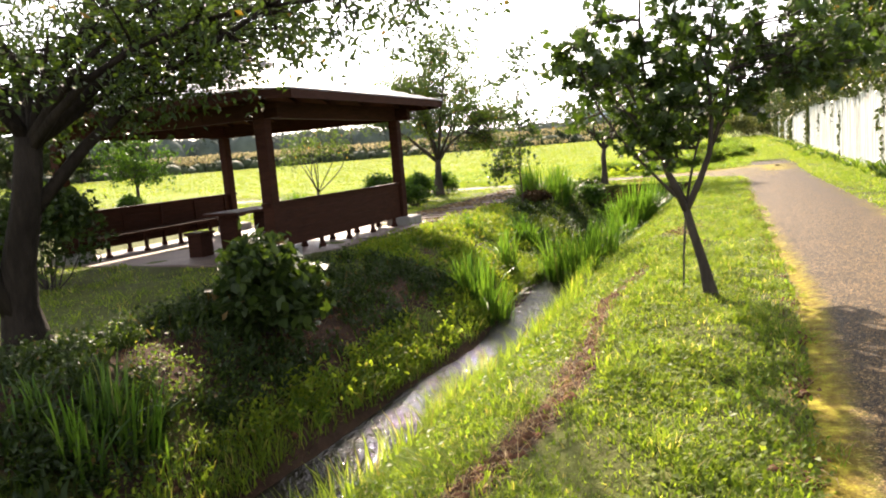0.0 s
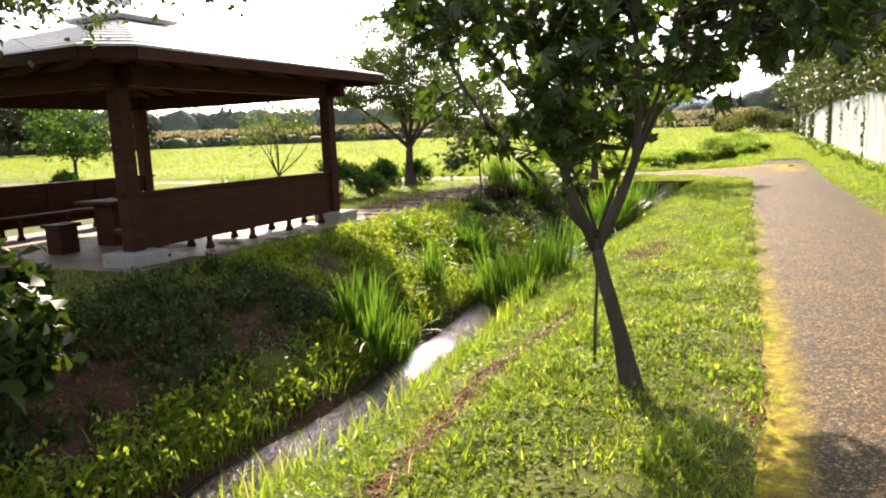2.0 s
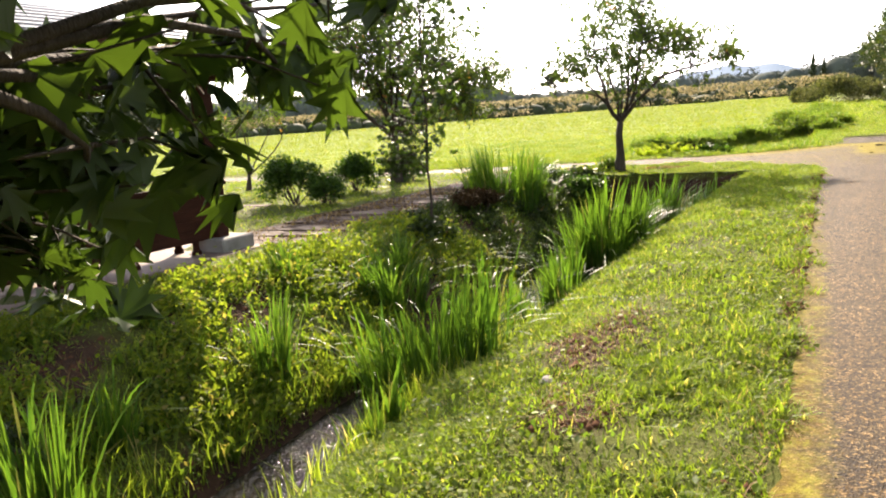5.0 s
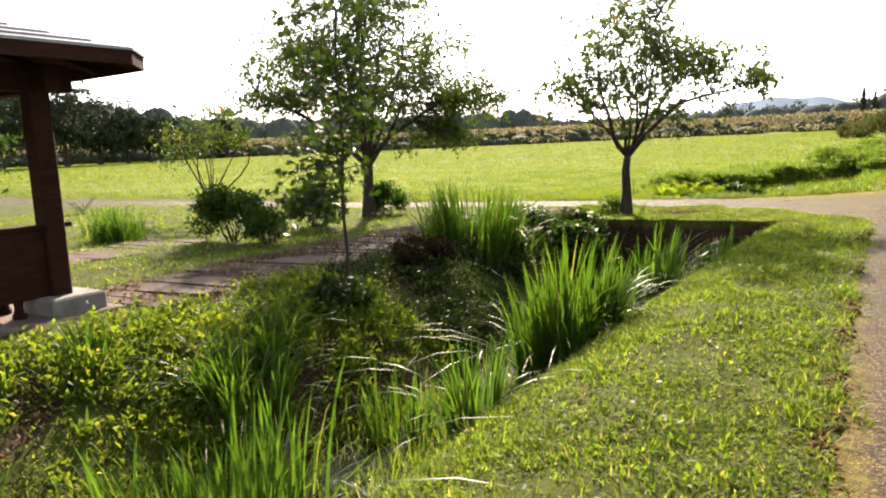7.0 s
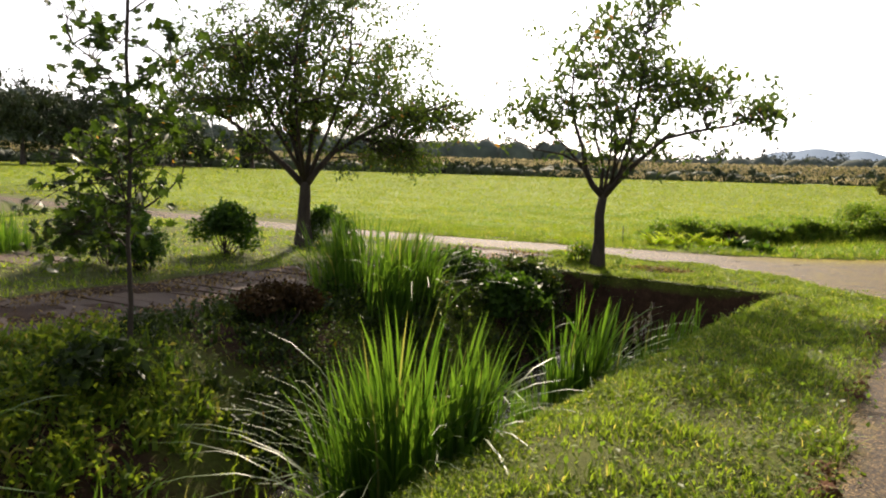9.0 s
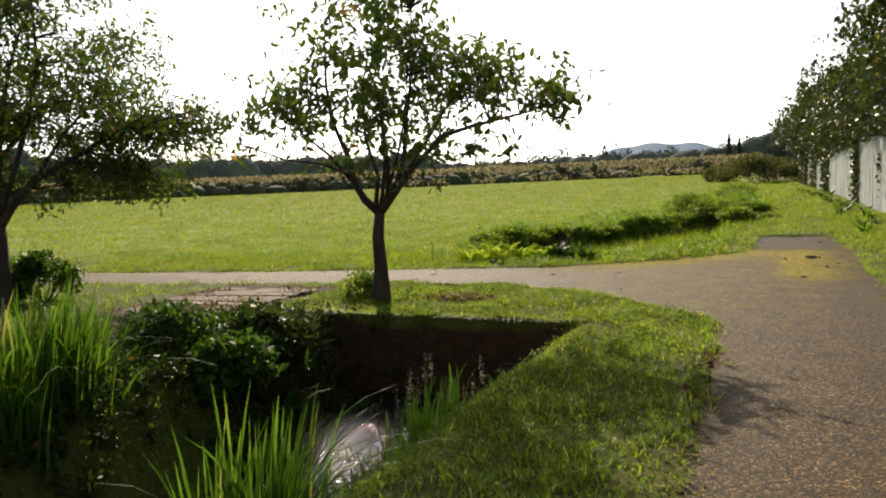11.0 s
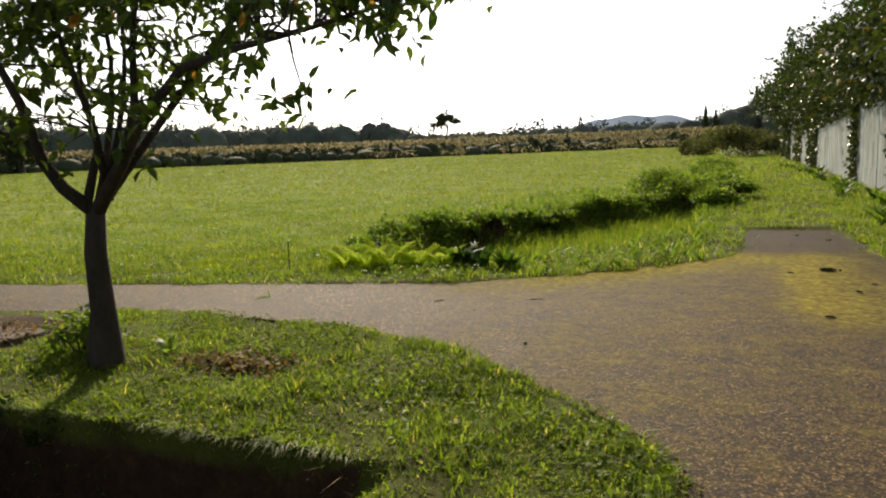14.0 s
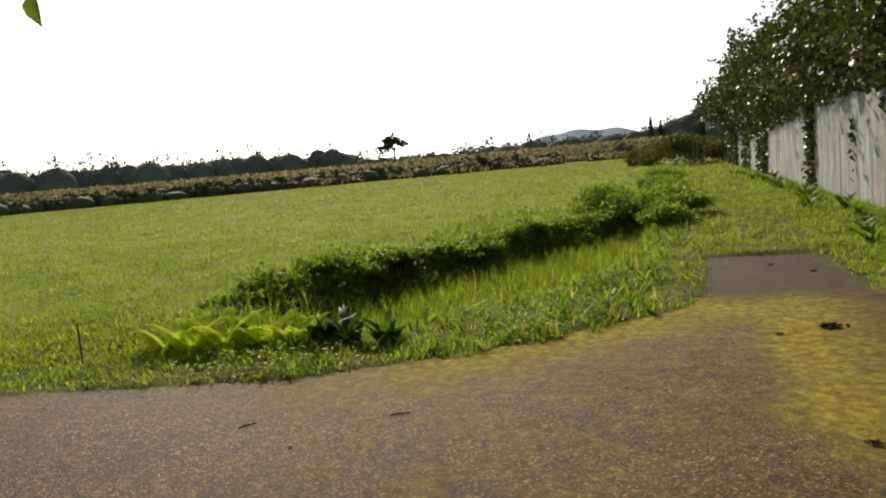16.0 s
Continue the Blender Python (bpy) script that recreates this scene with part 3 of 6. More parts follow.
def build_path():
    ys = np.unique(np.concatenate([np.arange(-20, 22, 0.15), np.arange(22, 33.6, 0.06), [33.5, 25.67, 27.3]]))
    us = np.linspace(0, 1, 45)
    wob = (0.03 * np.sin(ys * 5.1) + 0.03 * np.sin(ys * 11.3 + 2)) * ((ys < 24.5) | (ys > 28.8))
    L, Rr = path_left(ys) + wob, path_right(ys) + 0.045 * np.sin(ys * 4.3 + 1) * (ys < 24)
    X = L[:, None] + (Rr - L)[:, None] * us
    Y = np.repeat(ys[:, None], 45, 1)
    crown = 0.012 + 0.02 * np.sin(us * np.pi)[None] * (1 - ease(Y, 21.5, 24))
    me = grid_mesh("path", X, Y, crown, ASPHALT)
    edge = np.exp(-((X - path_left(np.clip(Y, -20, 22.4))) / 0.26) ** 2) * (1 - 0.45 * ease(Y, 7, 12) - 0.3 * ease(Y, 13, 20)) * (1 - ease(Y, 21, 23.5))
    far = np.exp(-((Y - np.interp(X, [-5, -3, -2, -1.2, -0.2, 1.5], [27.3, 27.8, 28.4, 29.1, 30.2, 30.8])) / 0.9) ** 2) * (1 - ease(Y, 30.2, 31.6)) * ease(X, -4.5, -1.5) * 0.46
    patch = np.exp(-((np.abs(X - 0.92 + 0.05 * np.sin(Y * 4)) / 0.50) ** 2.4 + (np.abs(Y - 28.3) / 1.6) ** 2.6)) * (0.95 + 0.18 * np.sin(Y * 5.3 + X * 3) * np.sin(X * 7.7 - Y))
    verge = np.exp(-((Rr[:, None] - X) / 0.35) ** 2) * 0.5 * (1 - 0.7 * ease(Y, 19, 25))
    film = 0.35 * ease(Y, 20, 25) * np.exp(-((X + 0.8) / 3.2) ** 2)
    add_attribute(me, "moss", np.clip(edge + far + patch + verge + film, 0, 1.2))
    # darker surfacing at the far end; right-edge band paints brown film plus lens falloff
    tar_and_falloff = ease(Y + 0.25 * np.sin(X * 5), 30.0, 31.2) + 0.95 * np.exp(-((Rr[:, None] - X) / 0.65) ** 2) * ease(Y, 9, 18)
    add_attribute(me, "tar_and_falloff", np.clip(tar_and_falloff, 0, 1))
    tagged(new("path", me), "brown worn asphalt footpath with yellow moss along its edges", "path", kind="structure")
    xs = np.arange(-70, -4.98, 0.25)
    vs = np.linspace(0, 1, 15)
    A, B = cross_near(xs), cross_far(xs)
    Y2 = A[:, None] + (B - A)[:, None] * vs
    X2 = np.repeat(xs[:, None], 15, 1)
    me2 = grid_mesh("lane", X2, Y2, 0.012 + 0.02 * np.sin(vs * np.pi)[None] * (1 - ease(X2, -9, -5.5)), ASPHALT)
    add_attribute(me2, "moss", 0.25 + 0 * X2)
    add_attribute(me2, "tar_and_falloff", 0 * X2)
    tagged(new("lane", me2), "narrow asphalt lane crossing beside the field", "path", kind="structure")


build_path()


def build_water():
    ys = np.arange(-20, 22.9, 0.12)
    us = np.linspace(-1, 1, 13)
    hw = np.interp(ys, [-20, 12, 17, 23], [0.36, 0.33, 0.42, 0.85]) + 0.03 * np.sin(ys * 2.3)
    X = stream_x(ys)[:, None] + hw[:, None] * us
    Y = np.repeat(ys[:, None], 13, 1)
    Z = -0.86 + 0.010 * np.sin(X * 9 + np.sin(Y * 5) * 2) * np.sin(Y * 7 + X * 3)
    tagged(new("stream", grid_mesh("stream", X, Y, Z, WATER)), "narrow shallow stream glinting in the sun", "stream", kind="structure")


build_water()


# ---- the boundary wall ----
WALL_Y = [-16.0, 21.0, 42.0, 72.0]
WALL_X = [3.75, 3.5, 3.1, 1.9]


def wall_x(y):
    return np.interp(y, WALL_Y, WALL_X)


def build_wall():
    core = Build()
    ys = np.arange(-16, 72.1, 4.0)
    for ya, yb in zip(ys[:-1], ys[1:]):
        xa, xb = float(wall_x(ya)) + 0.05, float(wall_x(yb)) + 0.05
        n = len(core.v)
        for x, y in ((xa, ya), (xb, yb)):
            core.v += [(x, y, -0.2), (x + 0.15, y, -0.2), (x + 0.15, y, 2.60), (x, y, 2.60)]
        for k in range(4):
            core.f.append((n + k, n + 4 + k, n + 4 + (k + 1) % 4, n + (k + 1) % 4))
    wall = tagged(new("wall_east", core.mesh("wall_east", CONCRETE)), "tall pale green panelled wall, stained and overgrown with creeper", "wall", kind="structure")
    slab = Build().box((0, 0, 0), (0.09, 1.998, 0.899), bevel=0.002).mesh("wall_panel", WALLPAINT)
    rng = np.random.default_rng(8)
    for y in np.arange(-15, 71.5, 2.0):
        xa, xb = float(wall_x(y - 1)), float(wall_x(y + 1))
        for k in range(3):
            ob = new("wall_panel", slab)
            ob.parent = wall
            ob.location = ((xa + xb) / 2 + rng.normal() * 0.004, y, 0.25 + 0.90 * k)
            ob.rotation_euler = (0, 0, -math.atan2(xb - xa, 2.0) + rng.normal() * 0.002)


build_wall()


def ivy_cover():
    """Creeper hanging over the wall, and stems that run down it."""
    rng = np.random.default_rng(21)
    pts = []
    for y in np.arange(13.0, 73, 0.45):
        x = float(wall_x(y))
        high = np.interp(y, [13, 17, 23, 27, 30, 34, 44, 60, 73], [0.15, 0.7, 0.6, 0.5, 0.45, 1.7, 1.3, 0.9, 0.6]) * rng.uniform(0.7, 1.2)
        out = np.interp(y, [23, 32, 40, 73], [0.25, 0.35, 0.5, 0.4])
        n = int(130 + 110 * high)
        h = rng.random(n) ** 0.8
        pts.append(np.stack([x + 0.1 - rng.normal(0, 1, n) * out * (0.6 + 0.5 * h), y + rng.normal(0, 0.4, n), 2.55 + high * h + rng.normal(0, 0.1, n)], 1))
        drop = rng.uniform(0.15, 0.9) * np.interp(y, [23, 34, 46, 56, 73], [0.5, 0.35, 0.45, 1.0, 1.0])
        m = int(70 * drop)
        pts.append(np.stack([x - 0.06 - np.abs(rng.normal(0, 0.11, m)), y + rng.normal(0, 0.22, m), 2.6 - drop * rng.random(m)], 1))
    for k in range(64):
        y = rng.uniform(31, 72)
        x = float(wall_x(y))
        ln = rng.uniform(0.8, 2.5)
        q = rng.random(60)[:, None]
        tip = np.array([-ln, rng.normal() * 0.4, rng.uniform(0.0, 0.5)])
        a = np.array([x, y, rng.uniform(2.9, 3.6 + 0.05 * (y - 30))])
        pts.append(a + tip * q + np.array([0, 0, -0.25]) * q ** 2 + rng.normal(size=(60, 3)) * 0.07)
    for y, wide in ((45.2, 0.30), (54.9, 0.45), (56.4, 0.35), (61.2, 0.5), (62.4, 0.4), (67.0, 0.5), (68.4, 0.4), (71.5, 0.5)):
        n = int(2300 * wide)
        z = rng.uniform(0.1, 2.7, n)
        pts.append(np.stack([float(wall_x(y)) - 0.06 - np.abs(rng.normal(0, 0.08, n)), y + rng.normal(0, wide * 0.8, n) + 0.15 * np.sin(z * 2), z], 1))
    for y in rng.uniform(10, 48, 12):
        n = 26
        z0 = rng.uniform(0.4, 2.4)
        pts.append(np.stack([float(wall_x(y)) - 0.05 - np.abs(rng.normal(0, 0.04, n)), y + rng.normal(0, 0.10, n), z0 + rng.normal(0, 0.3, n)], 1))
    me = leaves_mesh("ivy", np.concatenate(pts), 0.145, IVY, rng, 0.5, 0.75)
    tagged(new("ivy", me), "dark green creeper hanging over the old wall", "ivy", kind="stuff")


ivy_cover()


# ---- trees ----
def limb(b, a, c, ra, rb, rng, bend=0.15, steps=5, sides=6):
    a, c = np.array(a, float), np.array(c, float)
    ln = np.linalg.norm(c - a)
    k = rng.normal(size=3) * bend * ln
    k[2] = abs(k[2]) * 0.4 - 0.1 * ln * bend
    pts = [a + (c - a) * q + k * math.sin(q * math.pi) for q in np.linspace(0, 1, steps + 1)]
    b.tube(pts, [ra + (rb - ra) * q ** 0.8 for q in np.linspace(0, 1, steps + 1)], sides)
    return pts


def tree(name, at, stem, crowns, limbs, clusters, leaf, leaves, material, label, category, seed, trunk_r=0.09, spread_r=0.35, group="", twigs=4, hollow=0.25, droop=0.3, narrow=0.5, crown_name="crown", lobed=False, headroom=None, stems=(), along=0.5):
    """stem: points of the trunk from the root to the fork; crowns: ellipsoids (centre, radii), all relative to the root."""
    rng = np.random.default_rng(seed)
    root = thing(name, at, label, category, group)
    b = Build()
    n = len(stem)
    flare = [trunk_r * (1.35 if i == 0 else 1.0 - 0.35 * i / max(n - 1, 1)) for i in range(n)]
    first = [Vector(stem[0]) - Vector((0, 0, 0.15))] + [Vector(p) for p in stem]
    b.tube(first, [flare[0] * 1.15] + flare, 10)
    for line, r0, r1 in stems:
        b.tube(line, list(np.linspace(r0, r1, len(line))), 8)
    fork = np.array(stem[-1], float)
    low = np.array(stem[-2], float)
    skeleton_pts = [fork]
    skeleton_r = [flare[-1] * 0.5]
    for line, r0, r1 in stems:
        for a, c in zip(line[1:-1], line[2:]):
            skeleton_pts += [np.array(a) + (np.array(c) - np.array(a)) * q for q in (0.0, 0.33, 0.67, 1.0)]
            skeleton_r += [max(r1, 0.012)] * 4
    for i in range(limbs):
        cc, rr = crowns[i % len(crowns)]
        d = rng.normal(size=3)
        w = 2 * math.pi * (i + rng.uniform(-0.25, 0.25)) / limbs
        d = np.array([math.cos(w), math.sin(w), rng.uniform(0.15, 1.1)])
        tip = np.array(cc) + d / np.linalg.norm(d) * np.array(rr) * rng.uniform(0.6, 0.85)
        start = fork + (low - fork) * rng.uniform(0, 0.25)
        if tip[2] < fork[2] + 0.25:
            zs = [p[2] for p in stem]
            zz = float(np.clip(tip[2] - rng.uniform(0.25, 0.5), fork[2] * 0.3, fork[2]))
            start = np.array([np.interp(zz, zs, [p[0] for p in stem]), np.interp(zz, zs, [p[1] for p in stem]), zz])
        pts = limb(b, start, tip, flare[-1] * rng.uniform(0.42, 0.62), 0.006, rng, 0.12, 7)
        skeleton_pts += pts[1:]
        skeleton_r += list(np.linspace(flare[-1] * 0.5, 0.008, len(pts) - 1))
    S = np.array(skeleton_pts)
    cents = []
    high = S[S[:, 2] > fork[2] + 0.9]
    for k in range(clusters):
        cc, rr = crowns[rng.integers(len(crowns))]
        d = unit(rng.normal(size=(1, 3)))[0]
        if stems and rng.random() < along:
            q = high[rng.integers(len(high))] + rng.normal(size=3) * np.array([1, 1, 0.7]) * spread_r * 1.5
        else:
            q = np.array(cc) + d * np.array(rr) * (hollow + (1 - hollow) * rng.random() ** 0.5)
        if rng.random() < 0.4:
            q = q + rng.normal(size=3) * np.array(rr) * 0.12
        if headroom and q[0] > headroom[0] - 0.1 and q[2] < headroom[1] + 0.1:
            continue
        cents.append(q)
    tips = []
    for q in cents:
        dist = np.linalg.norm(S - q, axis=1) + np.maximum(S[:, 2] - q[2], 0) * 0.8
        j = int(np.argmin(dist))
        pts = limb(b, S[j], q, min(0.018, skeleton_r[j] * 0.7 + 0.003), 0.004, rng, 0.14, 3, 4)
        tips += pts[2:]
        for _ in range(twigs):
            e = q + rng.normal(size=3) * spread_r * np.array([1, 1, 0.6])
            limb(b, pts[2], e, 0.005, 0.002, rng, 0.1, 2, 3)
            tips += [q + (e - q) * u for u in (0.35, 0.6, 0.8, 1.0)]
    part("trunk", b, SHADED_BARK if material is SHADE else BARK, root, smooth=True)
    T = np.array(tips)
    pick = rng.integers(len(T), size=leaves)
    c = T[pick] + rng.normal(size=(leaves, 3)) * spread_r * 0.22
    if headroom:
        c = c[(c[:, 0] < headroom[0]) | (c[:, 2] > headroom[1])]
    part(crown_name, lobed_leaves(name + "_" + crown_name, c, leaf, material, rng) if lobed else (oval_leaves if material is CHERRY else leaves_mesh)(name + "_" + crown_name, c, leaf, material, rng, droop, narrow), material, root)
    return root


def shrub(name, at, radius, height, leaf, leaves, material, label, seed, category="shrub", group="", lumps=14, droop=0.0, narrow=0.6):
    """A dense bush: stems from one root and leaves in lumps, thickest near the surface."""
    rng = np.random.default_rng(seed)
    root = thing(name, at, label, category, group)
    b = Build()
    pts = []
    for k in range(lumps):
        w = 2 * math.pi * rng.random()
        el = rng.uniform(0.05, 1.0)
        q = np.array([math.cos(w) * radius * 0.72 * math.cos(el * 1.3), math.sin(w) * radius * 0.72 * math.cos(el * 1.3), height * (0.22 + 0.55 * math.sin(el * 1.45))])
        limb(b, (rng.normal() * 0.05, rng.normal() * 0.05, -0.1), q, 0.014, 0.005, rng, 0.1, 3, 5)
        n = leaves // lumps
        d = unit(rng.normal(size=(n, 3)))
        r = radius * rng.uniform(0.34, 0.5) * (0.55 + 0.45 * rng.random((n, 1)) ** 0.5) * (1 + 0.2 * rng.normal(size=(n, 1)))
        p = q + d * r * np.array([1, 1, 0.75 * height / radius if height < radius else 0.9])
        pts.append(p[p[:, 2] > -0.05])
    part("stems", b, BARK, root)
    part("foliage", leaves_mesh(name + "_foliage", np.concatenate(pts), leaf, material, rng, droop, narrow), material, root)
    return root


def iris(at, radius, height, count, seed, lean=0.30, group="iris clumps", label="tall clump of sword-leaved iris beside the stream", width=0.024):
    """A clump: several fans of stiff blades of uneven height, and blades that arch over at the edge."""
    rng = np.random.default_rng(seed)
    root = thing("iris_clump", at, label, "iris", group)
    fans = 9
    fa, fr = rng.uniform(0, 2 * np.pi, fans), radius * 0.8 * np.sqrt(rng.random(fans))
    fx, fy, fh = np.cos(fa) * fr, np.sin(fa) * fr, rng.uniform(0.55, 1.1, fans)
    for piece, share, ln0, hh in (("upright_leaves", 0.85, lean * 0.55, 1.0), ("arching_leaves", 0.16, lean * 2.3, 1.05)):
        n = int(count * share)
        k = rng.integers(fans, size=n)
        x, y = fx[k] + rng.normal(0, radius * 0.16, n), fy[k] + rng.normal(0, radius * 0.16, n)
        ground = land(x + at[0], y + at[1]) - at[2]
        roots = np.stack([x, y, ground - 0.04], 1)
        h = height * hh * fh[k] * rng.uniform(0.5, 1.15, n)
        ln = ln0 * (0.3 + 0.7 * np.hypot(x, y) / radius + rng.exponential(0.35, n))
        v, f = blades(roots, h, width, np.clip(ln, 0.03, 1.3), rng, 6, 0.95, np.arctan2(y, x) + rng.normal(0, 0.8, n))
        part(piece, poly_mesh(piece, v, f, REED, True), REED, root)
    return root


def at_ground(x, y):
    return (x, y, float(land(x, y)))


def fan(right, fork, lines):
    """Boughs that spread across one plane: each is its lean out of the plane, two radii, and (aside, up) steps from the fork."""
    out = []
    for lean, r0, r1, steps in lines:
        n = len(steps)
        out.append(([(fork[0] + right[0] * u - right[1] * lean * i / n, fork[1] + right[1] * u + right[0] * lean * i / n, fork[2] + h) for i, (u, h) in enumerate(steps)], r0, r1))
    return out


def beside(right, u, z, r, flat, depth=0.0):
    return ((right[0] * u - right[1] * depth, right[1] * u + right[0] * depth, z), (r, r, flat))


MR = (0.93, 0.37)
tree("maple_tree", at_ground(-0.36, 6.76), [(0, 0, 0), (-0.06, 0.0, 0.3), (-0.15, 0.0, 0.62), (-0.20, 0.0, 0.84)],
     [beside(MR, -0.1, 2.5, 1.0, 0.5), beside(MR, -0.65, 2.05, 0.42, 0.2), beside(MR, -0.85, 2.2, 0.5, 0.2, 0.3), beside(MR, 0.6, 2.5, 0.95, 0.45), beside(MR, 0.65, 1.95, 0.5, 0.25), beside(MR, 0.95, 2.1, 0.45, 0.3), beside(MR, -0.25, 1.75, 0.32, 0.3), beside(MR, 0.3, 1.75, 0.3, 0.25),
      beside(MR, 0.9, 2.3, 0.6, 0.4), beside(MR, 0.95, 1.95, 0.45, 0.2, 0.4), beside(MR, 0.3, 3.0, 1.1, 0.35), beside(MR, -0.35, 1.4, 0.22, 0.22), beside(MR, -0.2, 1.95, 0.8, 0.3, 0.9), beside(MR, -0.3, 1.55, 0.5, 0.25, 1.15), beside(MR, -0.1, 1.6, 0.55, 0.25, 1.2), beside(MR, 0.2, 1.75, 0.5, 0.25, 1.2)],
     3, 175, 0.125, 3700, MAPLE, "young maple tree with a slim leaning trunk forked low", "tree", 3, 0.05, 0.17, lobed=True, hollow=0.2, headroom=(0.46, 1.65), along=0.2,
     stems=fan(MR, (-0.19, 0, 0.78), [(0.1, 0.034, 0.010, [(0, 0), (-0.15, 0.36), (-0.20, 0.62), (-0.28, 0.95), (-0.34, 1.5), (-0.30, 2.1)]), (-0.1, 0.034, 0.010, [(0, 0), (0.13, 0.28), (0.21, 0.5), (0.23, 0.8), (0.20, 1.2), (0.30, 2.0)]),
                                     (0.3, 0.016, 0.006, [(0.21, 0.48), (0.34, 0.72), (0.48, 0.9), (0.72, 1.2), (0.95, 1.6)]), (-0.2, 0.015, 0.006, [(0.21, 0.5), (0.33, 0.85), (0.40, 1.2), (0.55, 1.7)]), (0.2, 0.014, 0.006, [(-0.18, 0.45), (-0.30, 0.62), (-0.42, 0.85), (-0.7, 1.25)]),
                                     (0.9, 0.012, 0.005, [(0.0, 0.1), (-0.03, 0.28), (-0.1, 0.5), (-0.12, 0.8)]), (0.4, 0.012, 0.005, [(-0.2, 0.62), (-0.1, 0.85), (0.0, 1.2), (0.05, 1.6)])]))
CR = (0.62, 0.78)
tree("cherry_tree", at_ground(-9.69, 22.24), [(0, 0, 0), (0.0, 0, 0.5), (0.03, 0, 0.95), (0.04, 0, 1.2)],
     [beside(CR, 0.3, 5.1, 1.0, 0.5), beside(CR, 0.2, 4.55, 1.6, 0.35), beside(CR, 0.1, 3.95, 2.1, 0.35), beside(CR, 0.3, 3.35, 2.5, 0.32), beside(CR, 0.5, 2.8, 2.7, 0.28), beside(CR, 1.7, 2.35, 1.3, 0.25), beside(CR, 2.5, 2.45, 0.9, 0.3), beside(CR, 1.7, 1.7, 0.8, 0.22), beside(CR, -1.7, 2.6, 1.1, 0.3), beside(CR, -1.4, 3.4, 1.2, 0.3)],
     3, 520, 0.088, 30000, CHERRY, "spreading cherry tree with a broad layered crown", "tree", 11, 0.14, 0.30, "cherry trees by the lane", hollow=0.15,
     stems=fan(CR, (0.04, 0, 1.12), [(0.5, 0.075, 0.02, [(0, 0), (-0.3, 0.3), (-0.85, 0.8), (-1.4, 1.2), (-2.2, 1.6)]), (0.2, 0.07, 0.015, [(0, 0.05), (-0.12, 0.5), (-0.3, 1.5), (-0.1, 2.4), (0.15, 3.6)]), (-0.5, 0.07, 0.015, [(0, 0), (0.2, 0.3), (0.5, 0.65), (1.0, 0.95), (1.6, 1.3), (2.8, 1.65)]),
                                     (-1.2, 0.045, 0.012, [(0.02, 0.1), (0.25, 0.7), (0.5, 1.4), (0.7, 2.2), (0.7, 3.2)]), (1.4, 0.045, 0.012, [(0.0, 0.1), (-0.1, 0.6), (0.2, 1.2), (0.6, 1.7), (1.2, 2.2)]), (-1.6, 0.045, 0.012, [(0.0, 0.1), (-0.3, 0.6), (-0.7, 1.2), (-1.1, 1.9), (-1.3, 2.5)]),
                                     (0.8, 0.03, 0.01, [(0.5, 0.65), (0.9, 1.3), (1.4, 1.9), (1.7, 2.4)])]))
YR = (0.80, 0.60)
tree("cherry_tree", at_ground(-4.48, 23.95), [(0, 0, 0), (0.02, 0, 0.42), (0.0, 0, 0.85), (0.05, 0, 1.2)],
     [beside(YR, 0.05, 2.95, 1.4, 0.7), beside(YR, 0.25, 3.65, 1.2, 0.65), beside(YR, 0.3, 4.2, 0.8, 0.4), beside(YR, -1.2, 2.5, 0.65, 0.25), beside(YR, 1.3, 2.85, 0.75, 0.3, -0.5), beside(YR, 2.0, 2.48, 0.36, 0.10, -1.2), beside(YR, -0.9, 2.8, 0.8, 0.5), beside(YR, 0.9, 3.2, 0.9, 0.5)],
     2, 250, 0.112, 6000, CHERRY, "young cherry tree with a forked trunk beside the cut", "tree", 12, 0.104, 0.24, "cherry trees by the lane", hollow=0.15, droop=0.7,
     stems=fan(YR, (0.05, 0, 1.15), [(-1.6, 0.055, 0.008, [(0, 0), (0.26, 0.38), (0.40, 0.58), (0.74, 0.95), (1.1, 1.05), (1.6, 1.15), (2.2, 1.30)]), (-0.3, 0.045, 0.01, [(0, 0.02), (0.24, 0.40), (0.35, 0.80), (0.38, 1.2), (0.46, 1.7), (0.5, 2.6)]), (0.6, 0.04, 0.008, [(0, 0), (0.3, 0.42), (0.74, 1.0), (0.98, 1.35), (1.3, 1.7), (1.7, 2.0)]),
                                     (-0.2, 0.058, 0.010, [(0, 0), (-0.2, 0.20), (-0.31, 0.40), (-0.40, 0.80), (-0.54, 1.15), (-0.62, 1.65), (-0.6, 2.4)]), (0.4, 0.027, 0.008, [(-0.31, 0.4), (-0.62, 0.80), (-0.9, 1.05), (-1.34, 1.5)]), (-0.4, 0.022, 0.007, [(-0.34, 0.52), (-0.73, 0.68), (-1.17, 0.74), (-1.7, 0.95)]),
                                     (0.9, 0.035, 0.008, [(-0.05, 0.1), (0.02, 0.5), (-0.1, 1.0), (-0.1, 1.7), (0.1, 2.5)]), (-1.1, 0.035, 0.008, [(0.1, 0.1), (0.1, 0.6), (0.0, 1.2), (0.1, 1.8)])]))
